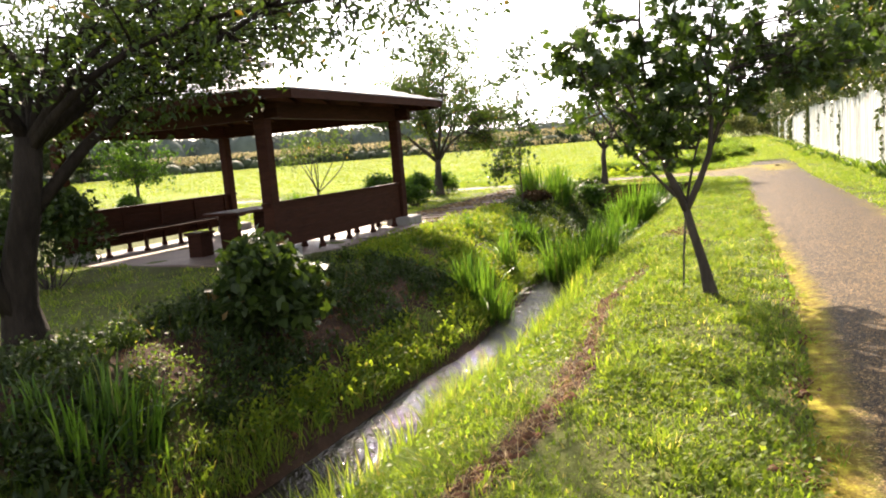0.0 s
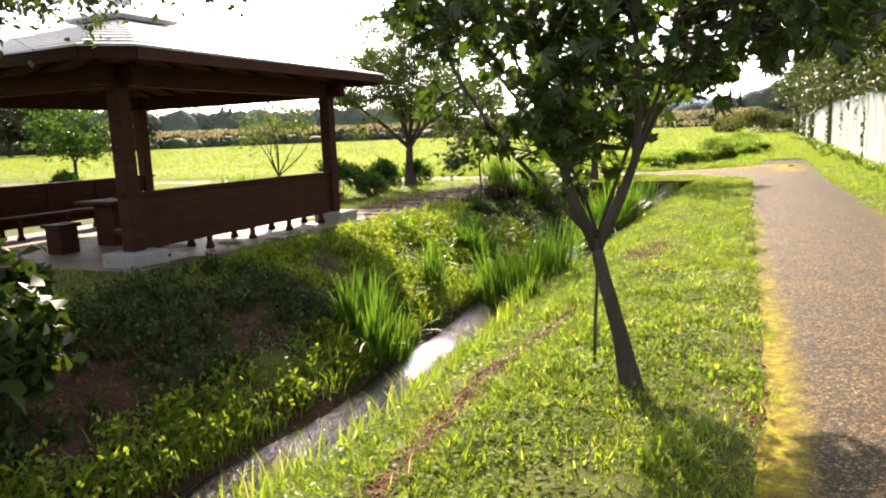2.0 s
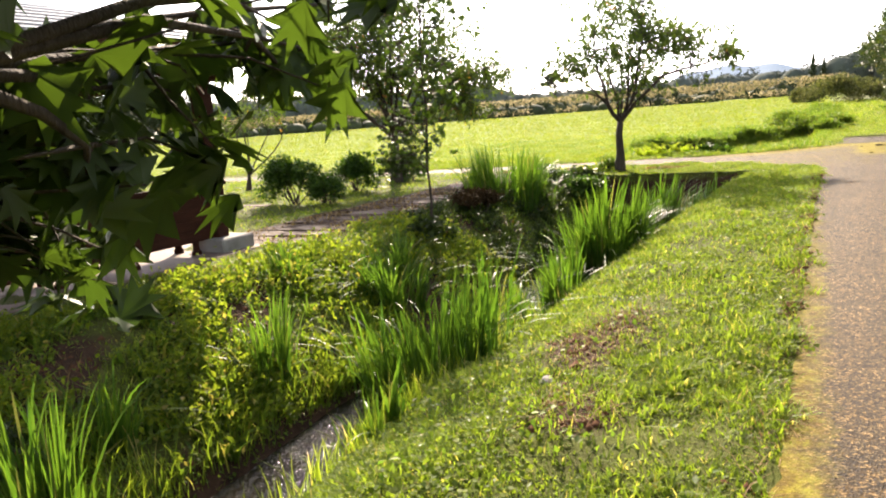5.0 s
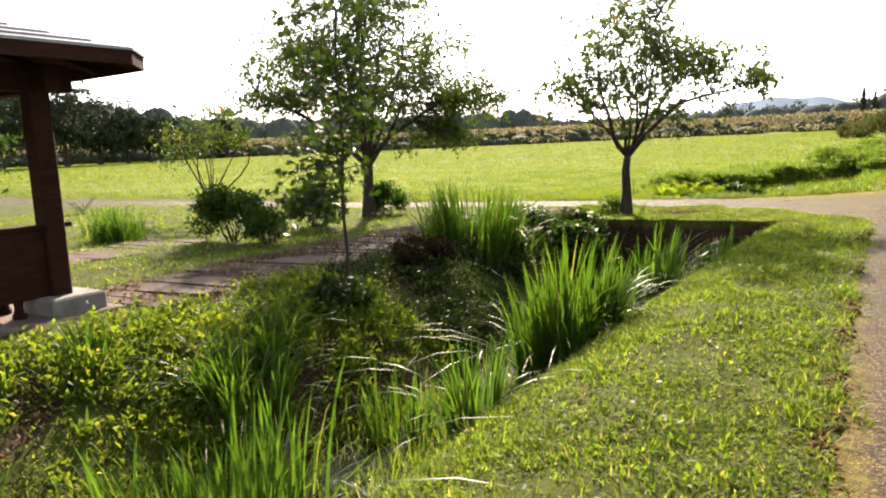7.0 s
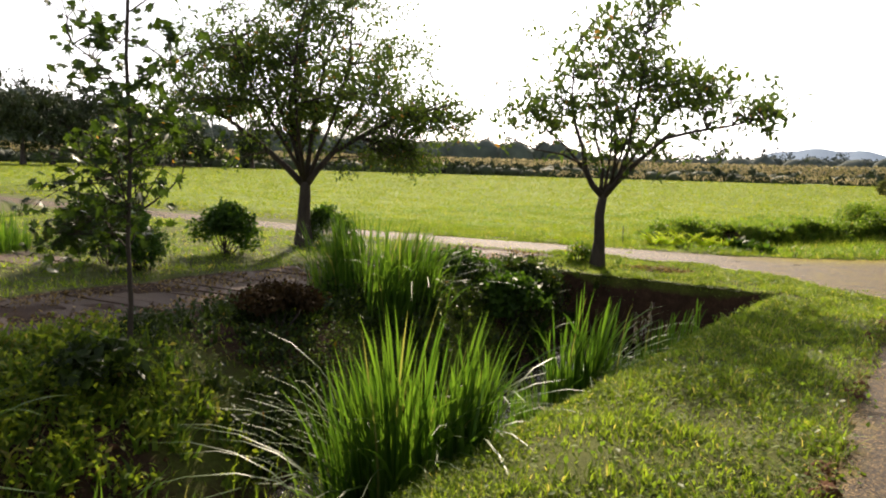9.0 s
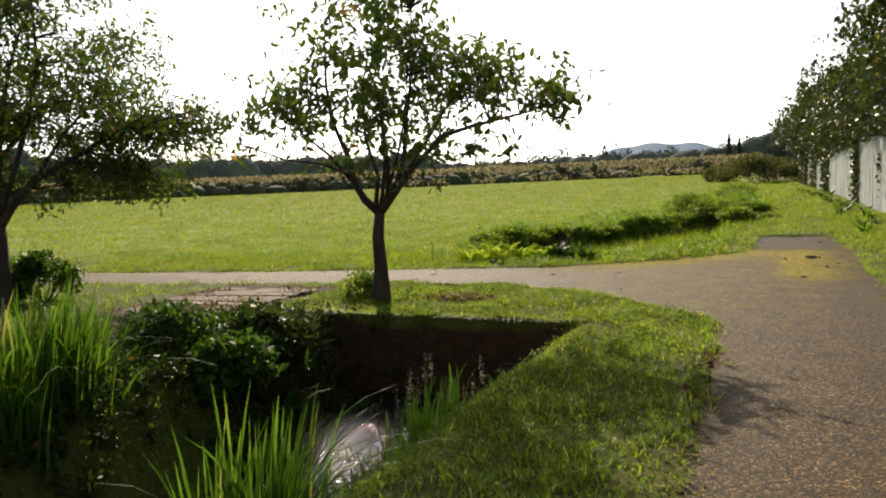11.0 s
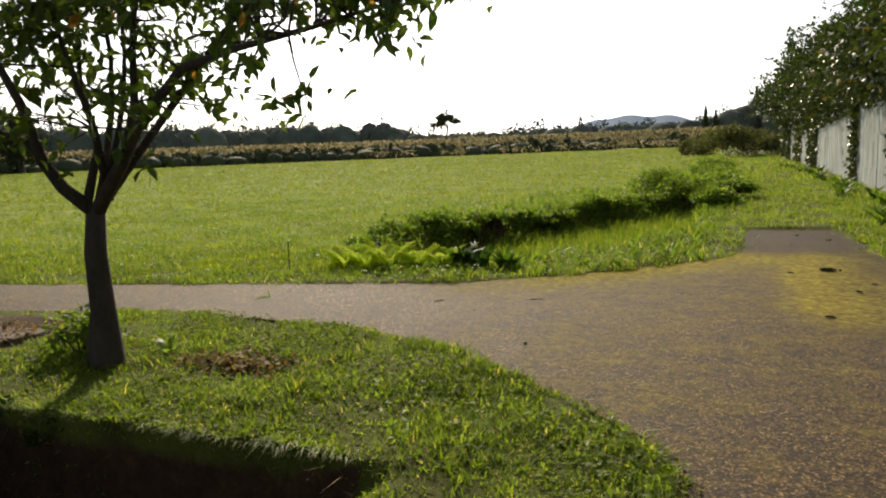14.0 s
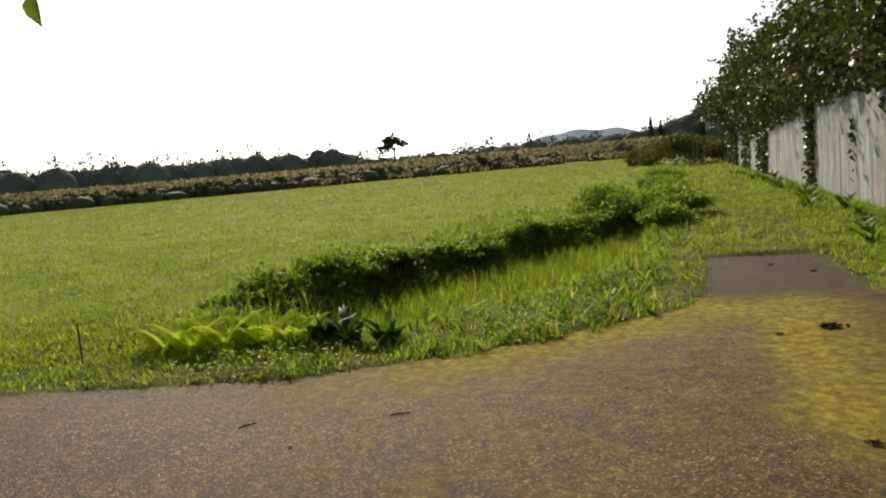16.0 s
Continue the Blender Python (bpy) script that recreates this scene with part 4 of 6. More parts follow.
tree("old_tree", at_ground(-6.1, 4.35), [(0, 0, 0), (-0.02, 0, 0.4), (0.05, 0, 0.8), (0.2, 0.05, 1.3), (0.3, 0.1, 1.9)],
     [((0.6, 0.6, 3.3), (2.6, 2.6, 0.9)), ((2.1, 1.7, 2.9), (1.7, 1.7, 0.5)), ((-0.6, -0.6, 3.5), (2.2, 2.2, 1.1)), ((0.5, 0.8, 2.5), (1.3, 1.5, 0.45)), ((-0.8, 1.5, 2.5), (1.4, 1.5, 0.5)), ((-0.9, 2.3, 3.2), (1.5, 1.7, 0.8)), ((-1.0, 3.2, 3.4), (1.3, 1.3, 0.6)), ((0.0, 3.5, 3.2), (1.2, 1.0, 0.4)), ((-0.2, 3.2, 3.35), (1.2, 1.0, 0.4))],
     15, 390, 0.085, 21500, SHADE, "old tree leaning over the terrace with low spreading branches", "tree", 15, 0.17, 0.33,
     along=0.15,
     stems=[([(0.0, 0.0, 0.3), (-0.16, -0.20, 0.8), (-0.28, -0.34, 1.4), (-0.4, -0.5, 2.2), (-0.6, -0.6, 3.2)], 0.14, 0.05), ([(0.2, 0.05, 1.2), (0.5, 0.5, 1.8), (1.0, 1.0, 2.4), (1.8, 1.5, 2.9)], 0.07, 0.02)])
tree("sapling", at_ground(-4.89, 15.86), [(0, 0, 0), (0.05, 0, 0.5), (0.02, 0, 1.0), (0.08, 0, 1.7), (0.04, 0, 2.4), (0.1, 0, 3.1)],
     [((-0.25, -0.1, 1.5), (0.5, 0.5, 0.4)), ((-0.35, 0, 1.05), (0.35, 0.35, 0.25)), ((0.1, 0, 3.0), (0.7, 0.7, 0.6)), ((0.1, 0, 2.2), (0.6, 0.6, 0.5)), ((0.1, 0, 3.6), (0.7, 0.7, 0.5))],
     12, 75, 0.11, 1150, MAPLE, "slender sapling with sparse leaves on the far bank", "tree", 17, 0.02, 0.22, lobed=True)
tree("small_tree", at_ground(-14.0, 21.4), [(0, 0, 0), (0.05, 0, 0.25), (0.08, 0, 0.45)],
     [((0.2, 0, 2.1), (1.2, 1.1, 0.5)), ((-0.7, 0, 1.8), (0.6, 0.7, 0.45)), ((0.9, 0, 2.0), (0.8, 0.8, 0.4))],
     8, 46, 0.10, 1400, CHERRY, "small many-stemmed garden tree with thin foliage", "tree", 18, 0.07, 0.3)
tree("garden_tree", at_ground(-18.3, 17.6), [(0, 0, 0), (0, 0, 0.6), (0.0, 0, 1.2)],
     [((0.0, 0, 2.2), (1.1, 1.1, 0.8)), ((0.3, 0, 1.7), (0.9, 0.9, 0.5))], 6, 70, 0.13, 3200, BUSH, "dark round-headed garden tree on a short trunk", "tree", 19, 0.07, 0.3)
for at, top, reach, along, n, seed in (((5.4, 18.5, 0.0), 6.4, 2.1, 3.4, 20000, 81), ((5.2, 28.5, 0.0), 8.2, 2.3, 3.4, 21000, 82), ((5.1, 36.0, 0.0), 8.0, 2.4, 3.6, 21000, 83),
                                       ((4.9, 44.0, 0.0), 6.6, 2.4, 3.4, 13000, 84), ((4.4, 52.0, 0.0), 7.2, 2.5, 3.6, 11000, 85), ((3.8, 60.0, 0.0), 7.4, 2.4, 3.6, 9000, 86), ((3.2, 69.0, 0.0), 6.8, 2.4, 3.6, 8000, 87)):
    crowns = [((0, 0, top * 0.74), (reach, along, top * 0.22)), ((-0.7, 0.6, top * 0.58), (reach * 0.85, along * 0.9, top * 0.16)), ((-0.5, -1.0, top * 0.62), (reach * 0.9, along * 0.8, top * 0.18))]
    tree("shade_tree", at, [(0, 0, 0), (0, 0, 1.5), (0.1, 0, 2.8)], crowns, 10, 200, 0.16 + 0.001 * at[1], int(n * 1.25), SHADE, "dark broad-leaved tree rising behind the boundary wall", "tree", seed, 0.2, 0.5, "trees behind the wall")
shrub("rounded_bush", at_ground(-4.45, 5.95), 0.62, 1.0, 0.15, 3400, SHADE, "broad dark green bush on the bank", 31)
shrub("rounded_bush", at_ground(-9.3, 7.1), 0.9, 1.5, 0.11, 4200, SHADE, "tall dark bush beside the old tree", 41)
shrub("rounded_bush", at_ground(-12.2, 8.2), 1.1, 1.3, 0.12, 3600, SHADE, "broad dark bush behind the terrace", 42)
shrub("rounded_bush", at_ground(-9.62, 20.4), 0.54, 0.82, 0.09, 3400, BUSH, "dense dark green bush near the lane", 32, group="garden bushes")
shrub("rounded_bush", at_ground(-9.7, 18.4), 0.66, 1.02, 0.085, 4200, BUSH, "wide dark bush in the lawn", 33, group="garden bushes")
shrub("rounded_bush", at_ground(-8.8, 18.4), 0.44, 0.58, 0.07, 2400, BUSH, "low round dark bush in the lawn", 34, group="garden bushes")
shrub("rounded_bush", at_ground(-9.75, 22.9), 0.5, 0.75, 0.10, 1800, BUSH, "small bush at the foot of a tree", 35, group="garden bushes")
shrub("rounded_bush", at_ground(-4.85, 24.05), 0.30, 0.34, 0.07, 700, WEED, "leafy sucker growth at the foot of a tree", 36)
shrub("rounded_bush", at_ground(-4.35, 20.9), 0.5, 0.55, 0.11, 1500, BUSH, "leafy bush at the edge of the cut", 37)
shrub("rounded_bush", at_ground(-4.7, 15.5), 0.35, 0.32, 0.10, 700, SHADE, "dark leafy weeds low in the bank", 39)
# dead growth on the earth bank; its dark tone also paints the bank's shade
shrub("shaded_dead_growth", at_ground(-5.0, 17.5), 0.5, 0.38, 0.06, 2200, STRAW_BROWN, "withered brown growth on the bank, darkened to stand for shade", 40)
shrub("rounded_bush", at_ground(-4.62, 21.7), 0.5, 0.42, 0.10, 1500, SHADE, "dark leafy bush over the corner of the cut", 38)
shrub("rounded_bush", at_ground(-5.2, 21.0), 0.5, 0.4, 0.10, 1300, BUSH, "leafy bush beside the plank walk", 43)

for k, (x, y, r, h, n) in enumerate(((-3.45, 9.15, 0.36, 0.98, 300), (-3.85, 11.4, 0.24, 0.85, 150), (-2.75, 12.3, 0.60, 1.05, 560), (-2.60, 16.6, 0.60, 1.30, 950),
                                     (-5.3, 19.2, 0.8, 1.02, 1150), (-2.5, 18.7, 0.55, 1.05, 560), (-2.3, 20.3, 0.6, 0.65, 520), (-2.3, 14.2, 0.3, 0.75, 170),
                                     (-4.2, 3.3, 0.45, 0.7, 200), (-3.9, 9.8, 0.22, 0.6, 90), (-2.45, 10.9, 0.26, 0.5, 130), (-3.2, 14.6, 0.4, 0.7, 200),
                                     (-12.5, 18.2, 0.75, 0.75, 420), (-13.6, 18.4, 0.5, 0.6, 200))):
    iris(at_ground(x, y), r, h, n, 50 + k)
for x, y, r, h, n, seed in ((-4.1, 13.65, 0.42, 0.62, 420, 90), (-4.45, 14.3, 0.36, 0.5, 260, 91), (-5.0, 12.9, 0.3, 0.4, 160, 92), (-2.65, 21.7, 0.25, 0.55, 150, 93)):
    iris(at_ground(x, y), r, h, n, seed, 0.62, "day lilies on the bank", "arching day lily clump on the bank", 0.026)


# ---- the shelter ----
GX0, GX1, GY0, GY1 = -11.4, -6.9, 9.25, 13.75
GXC, GYC = (GX0 + GX1) / 2, (GY0 + GY1) / 2


def build_shelter():
    floor = Build().box((GXC, GYC, -0.04), (GX1 - GX0 + 0.9, GY1 - GY0 + 0.9, 0.16), bevel=0.015)
    slab = tagged(new("terrace", floor.mesh("terrace", PAVING)), "concrete terrace floor under the timber shelter", "terrace", kind="structure")
    kerb = Build().box((GX1 + 0.62, GYC, -0.12), (0.26, GY1 - GY0 + 0.9, 0.16), bevel=0.02)
    part("kerb", kerb, CONCRETE, slab)
    g = thing("garden_shelter", (0, 0, 0), "dark timber garden shelter with a low hipped metal roof", "shelter")
    for x in (GX0, GX1):
        for y in (GY0, GY1):
            part("footing", Build().box((x + (0.02 if x > GXC else -0.02), y + (0.05 if y > GYC else 0.0), 0.10), (0.58, 0.56, 0.22), bevel=0.02), CONCRETE, g, "square concrete footing block")
            part("post", Build().box((x, y, 1.25), (0.20, 0.20, 2.1), bevel=0.015), TIMBER, g)
    for x in (GX0, GX1):
        part("beam", Build().box((x, GYC, 2.36), (0.16, GY1 - GY0 + 0.7, 0.26), bevel=0.01), TIMBER, g)
    for y in (GY0, GY1):
        part("beam", Build().box((GXC, y, 2.34), (GX1 - GX0 + 0.7, 0.15, 0.24), bevel=0.01), TIMBER, g)
    ov = 0.92
    cut = 0.42
    def eave(q):
        ax, ay, c = hx * q + 0.10 * (1 - q), hy * q + 0.10 * (1 - q), cut * q
        return [(-ax + c, -ay), (ax - c, -ay), (ax, -ay + c), (ax, ay - c), (ax - c, ay), (-ax + c, ay), (-ax, ay - c), (-ax, -ay + c)]
    hx, hy = (GX1 - GX0) / 2 + ov, (GY1 - GY0) / 2 + ov
    z0, z1 = 2.57, 3.50
    courses = 11
    for i in range(courses):
        roof = Build()
        qa, qb = 1 - i / courses, 1 - (i + 1) / courses
        za = z0 + (z1 - z0) * i / courses
        zb = z0 + (z1 - z0) * (i + 1) / courses
        n = len(roof.v)
        for (q, z) in ((qa, za), (qa, za + 0.028), (qb * 0.99, zb + 0.012)):
            for px, py in eave(q):
                roof.v.append((GXC + px, GYC + py, z))
        for l in (0, 1):
            for k in range(8):
                j = (k + 1) % 8
                roof.f.append((n + l * 8 + k, n + l * 8 + j, n + (l + 1) * 8 + j, n + (l + 1) * 8 + k))
        part("roof_course", roof, ROOFING, g, "pale metal roof sheet in a stepped course")
    cap = Build().lathe((GXC, GYC, 3.42), [(0, 0.55), (0.05, 0.60), (0.08, 0.58), (0.30, 0.12), (0.38, 0.10), (0.40, 0.03)], 4, True)
    part("roof_cap", cap, ROOFING, g)
    soffit = Build()
    n = len(soffit.v)
    ring = eave(1.0)
    soffit.v += [(GXC + px, GYC + py, z0 - 0.006) for px, py in ring] + [(GXC, GYC, z1 - 0.05)]
    soffit.f += [((k + 1) % 8, k, 8) for k in range(8)]
    part("soffit", soffit, TIMBER, g)
    for k in range(8):
        a, b2 = Vector((*ring[k], 0)), Vector((*ring[(k + 1) % 8], 0))
        mid, d = (a + b2) / 2, b2 - a
        turn = Matrix.Rotation(math.atan2(d.y, d.x), 3, "Z")
        part("fascia", Build().box((GXC + mid.x * 0.992, GYC + mid.y * 0.992, z0 - 0.065), (d.length - 0.03, 0.035, 0.13), turn, bevel=0.004), TIMBER, g)
    for i in range(9):
        u = -hx + 0.55 + i * (2 * hx - 1.1) / 8
        for s in (-1, 1):
            reach = hy - 0.06
            inner = max(abs(u) / hx * hy, 0.4)
            rise = (z1 - z0) * (1 - inner / hy)
            part("rafter", Build().tube([(GXC + u, GYC + s * reach, z0 - 0.07), (GXC + u, GYC + s * inner, z0 - 0.07 + rise)], [0.055, 0.055], 4), TIMBER, g)
    for i in range(9):
        u = -hy + 0.55 + i * (2 * hy - 1.1) / 8
        for s in (-1, 1):
            reach = hx - 0.06
            inner = max(abs(u) / hy * hx, 0.4)
            rise = (z1 - z0) * (1 - inner / hx)
            part("rafter", Build().tube([(GXC + s * reach, GYC + u, z0 - 0.07), (GXC + s * inner, GYC + u, z0 - 0.07 + rise)], [0.055, 0.055], 4), TIMBER, g)
    # benches with high backs, along two sides
    for x, s in ((GX1, -1), (GX0, 1)):
        bench = thing("bench", (x, GYC, 0.04), "long dark red timber bench with a high boarded back", "bench", "shelter benches")
        ln = GY1 - GY0 + 0.1
        for k in range(5):
            part("board", Build().box((0, 0, 0.232 + k * 0.137), (0.035, ln, 0.1355), bevel=0.003), TIMBER, bench)
        part("top_rail", Build().box((0, 0, 0.870), (0.10, ln + 0.3, 0.045), bevel=0.01), TIMBER, bench)
        for k in range(5):
            part("batten", Build().box((s * 0.033, -ln / 2 + 0.3 + k * (ln - 0.6) / 4, 0.50), (0.03, 0.07, 0.66), bevel=0.004), TIMBER, bench)
        part("seat", Build().box((s * 0.26, 0, 0.385), (0.42, ln - 0.3, 0.05), bevel=0.01), TIMBER, bench)
        prof = [(0.0, 0.058), (0.045, 0.058), (0.06, 0.048), (0.11, 0.036), (0.17, 0.042), (0.36, 0.042)]
        for k in range(5):
            y = -ln / 2 + 0.45 + k * (ln - 0.9) / 4
            for dx in (0.0, 0.40):
                at = (s * dx, y + (0.0 if dx < 0.1 else 0.05), 0.0)
                leg = part("leg", Build().lathe(at, prof[2:] if dx else prof[2:4] + [(0.163, 0.042)], 8, True), TIMBER, bench)
                part("foot", Build().lathe(at, [(0.0, 0.060), (0.045, 0.060), (0.059, 0.050)], 8, True), TIMBER, leg)
    table = thing("table", (GXC + 0.35, GYC - 0.5, 0.04), "low timber table on a block base in the shelter", "table")
    part("tabletop", Build().box((0, 0, 0.66), (0.8, 1.5, 0.05), bevel=0.01), TIMBER, table)
    for y in (-0.5, 0.5):
        part("leg", Build().box((0, y, 0.317), (0.4, 0.12, 0.634), bevel=0.01), TIMBER, table)
    for dy in (-1.0,):
        st = thing("stool", (GXC + 0.3, GYC + dy - 0.75, 0.04), "square timber stool beside the table", "stool")
        part("seat", Build().box((0, 0, 0.40), (0.38, 0.38, 0.05), bevel=0.01), TIMBER, st)
        part("base", Build().box((0, 0, 0.187), (0.30, 0.30, 0.374), bevel=0.01), TIMBER, st)


build_shelter()


def build_deck():
    """The plank walk from the shelter to the lane."""
    deck = thing("plank_walk", (0, 0, 0), "weathered plank walk laid on the ground", "boardwalk", kind="structure")
    rng = np.random.default_rng(5)
    y = 14.35
    plank = Build().box((0, 0, 0), (1.75, 0.24, 0.06), bevel=0.014, taper=0.01).mesh("plank", DECK)
    while y < 24.6:
        cx = float(np.interp(y, [14, 18, 22, 25], [-6.85, -6.8, -6.85, -6.75]))
        ob = new("plank", plank)
        ob.parent = deck
        ob.location = (cx + rng.normal() * 0.04, y, 0.008 + rng.normal() * 0.008)
        ob.rotation_euler = (rng.normal() * 0.02, rng.normal() * 0.01, rng.normal() * 0.02 + 0.1)
        y += 0.245 + rng.uniform(0, 0.03)
    back = thing("plank_walk", (0, 0, 0), "short weathered plank walk behind the shelter", "boardwalk", kind="structure")
    for k in range(14):
        ob = new("plank", plank)
        ob.parent = back
        ob.location = (-10.9 + rng.normal() * 0.04, 14.6 + 0.27 * k, 0.010 + rng.normal() * 0.008)
        ob.rotation_euler = (rng.normal() * 0.02, rng.normal() * 0.01, rng.normal() * 0.02)


build_deck()


# ---- small plants and things ----
def rosette(name, at, leaves, length, width, material, label, category, seed, lean=0.9, group="", segments=4):
    """A plant of broad or feathery leaves that arch out from one root."""
    rng = np.random.default_rng(seed)
    v, f = blades(np.concatenate([rng.normal(0, 0.03, (leaves, 2)), np.full((leaves, 1), -0.02)], 1), length * rng.uniform(0.6, 1.2, leaves), width, lean * rng.uniform(0.5, 1.2, leaves), rng, segments, 0.8)
    root = thing(name, at, label, category, group)
    part("leaves", poly_mesh(name, v, f, material, True), material, root)
    return root


def frond_plant(name, at, fronds, length, material, label, category, seed, group="", leaflet=0.09):
    """A fern: arching fronds, each a rib with leaflets down both sides."""
    rng = np.random.default_rng(seed)
    root = thing(name, at, label, category, group)
    for k in range(fronds):
        a = 2 * math.pi * k / fronds + rng.normal() * 0.3
        ln = length * rng.uniform(0.7, 1.1)
        side, out = np.array([-math.sin(a), math.cos(a), 0]), np.array([math.cos(a), math.sin(a), 0])
        b = Build()
        line = [out * ln * 0.7 * q + np.array([0, 0, ln * (1.1 * q - 0.5 * q * q)]) for q in np.linspace(0, 1, 7)]
        b.tube(line, list(np.linspace(0.006, 0.002, 7)), 4)
        for q in np.linspace(0.15, 0.98, 16):
            c = out * ln * 0.7 * q + np.array([0, 0, ln * (1.1 * q - 0.5 * q * q)])
            for sgn in (-1, 1):
                w = leaflet * (1.1 - q)
                tip = c + side * sgn * w + out * w * 0.35 - np.array([0, 0, w * 0.2])
                n = len(b.v)
                b.v += [tuple(c - out * leaflet * 0.09), tuple(tip), tuple(c + out * leaflet * 0.13)]
                b.f.append((n, n + 1, n + 2))
        part("frond", b, material, root)
    return root


for k, (x, y, ln) in enumerate(((-4.85, 28.6, 0.58), (-4.5, 28.65, 0.60), (-4.1, 28.7, 0.46), (-5.15, 28.6, 0.44), (-3.75, 28.75, 0.46))):
    frond_plant("fern", at_ground(x, y), 9, ln, FERN, "yellowing fern in the verge by the ditch", "fern", 200 + k, "yellow ferns", 0.25)
for k, (x, y, ln) in enumerate(((-3.2, 28.75, 0.40), (-2.9, 28.9, 0.36), (-3.5, 28.8, 0.36), (-4.15, 21.4, 0.5), (-4.4, 21.9, 0.5), (-3.9, 22.2, 0.42))):
    rosette("broad_leaf_plant", at_ground(x, y), 16, ln, 0.13, BUSH, "dark broad-leaved plant at the edge of the ditch", "plant", 220 + k, 0.8, "broad-leaved plants")
for k in range(64):
    rr = np.random.default_rng(300 + k)
    y = 10.5 + k * 0.75 + rr.normal() * 0.6
    x = float(wall_x(y)) - 0.35 - rr.uniform(0, 0.35 if y < 30 else 0.9)
    rosette("broad_leaf_plant", at_ground(x, y), 13, rr.uniform(0.12, 0.5), rr.uniform(0.05, 0.12), (WEED, BUSH, CHERRY)[k % 3], "coarse broad-leaved weed at the foot of the wall", "plant", 340 + k, 0.95, "weeds along the wall")
rosette("broad_leaf_plant", at_ground(-4.22, 24.33), 14, 0.16, 0.05, WEED, "small bright broad-leaved plant in the lawn", "plant", 252, 0.9)
frond_plant("young_palm", at_ground(-20.4, 21.9), 8, 0.75, CHERRY, "small feathery young plant in the lawn", "plant", 250, leaflet=0.22)
shrub("rounded_bush", at_ground(-18.2, 17.2), 0.5, 0.9, 0.11, 1500, BUSH, "small dark bush under the garden tree", 251)
rb = np.random.default_rng(77)
for k in range(18):
    x = rb.uniform(-6.2, -0.6)
    y = float(ditch_far(x)) + rb.normal() * 0.35 - 0.15
    shrub("wild_bush", at_ground(x, y), rb.uniform(0.35, 0.6), rb.uniform(0.14, 0.30), 0.075, 700, WEED, "low wild growth along the ditch bank", 600 + k, group="ditch bushes", lumps=8)
for x, y, r, h in ((-1.55, 40.6, 0.9, 0.9), (-2.4, 41.6, 0.8, 0.7), (-0.75, 37.6, 0.6, 0.4), (-0.5, 39.6, 0.7, 0.45), (-0.8, 43.0, 0.9, 0.5), (-1.0, 46.0, 0.8, 0.5), (-1.4, 50.0, 0.9, 0.5), (-1.6, 55.0, 1.0, 0.6)):
    shrub("wild_bush", at_ground(x, y), r, h, 0.09, 2600, WEED, "wild leafy bush on the ditch bank", int(400 + x * 10 + y), group="ditch bushes")
for x, y, r, h in ((-1.6, 76, 2.0, 2.2), (0.3, 80, 2.0, 1.9), (-3.0, 84, 2.0, 1.6), (1.6, 76, 1.4, 1.4), (-4.6, 86, 1.4, 1.3)):
    shrub("wild_bush", at_ground(x, y), r, h, 0.22, 2600, THICKET, "pale overgrown thicket where the grass track ends", int(500 + y), group="track thicket")


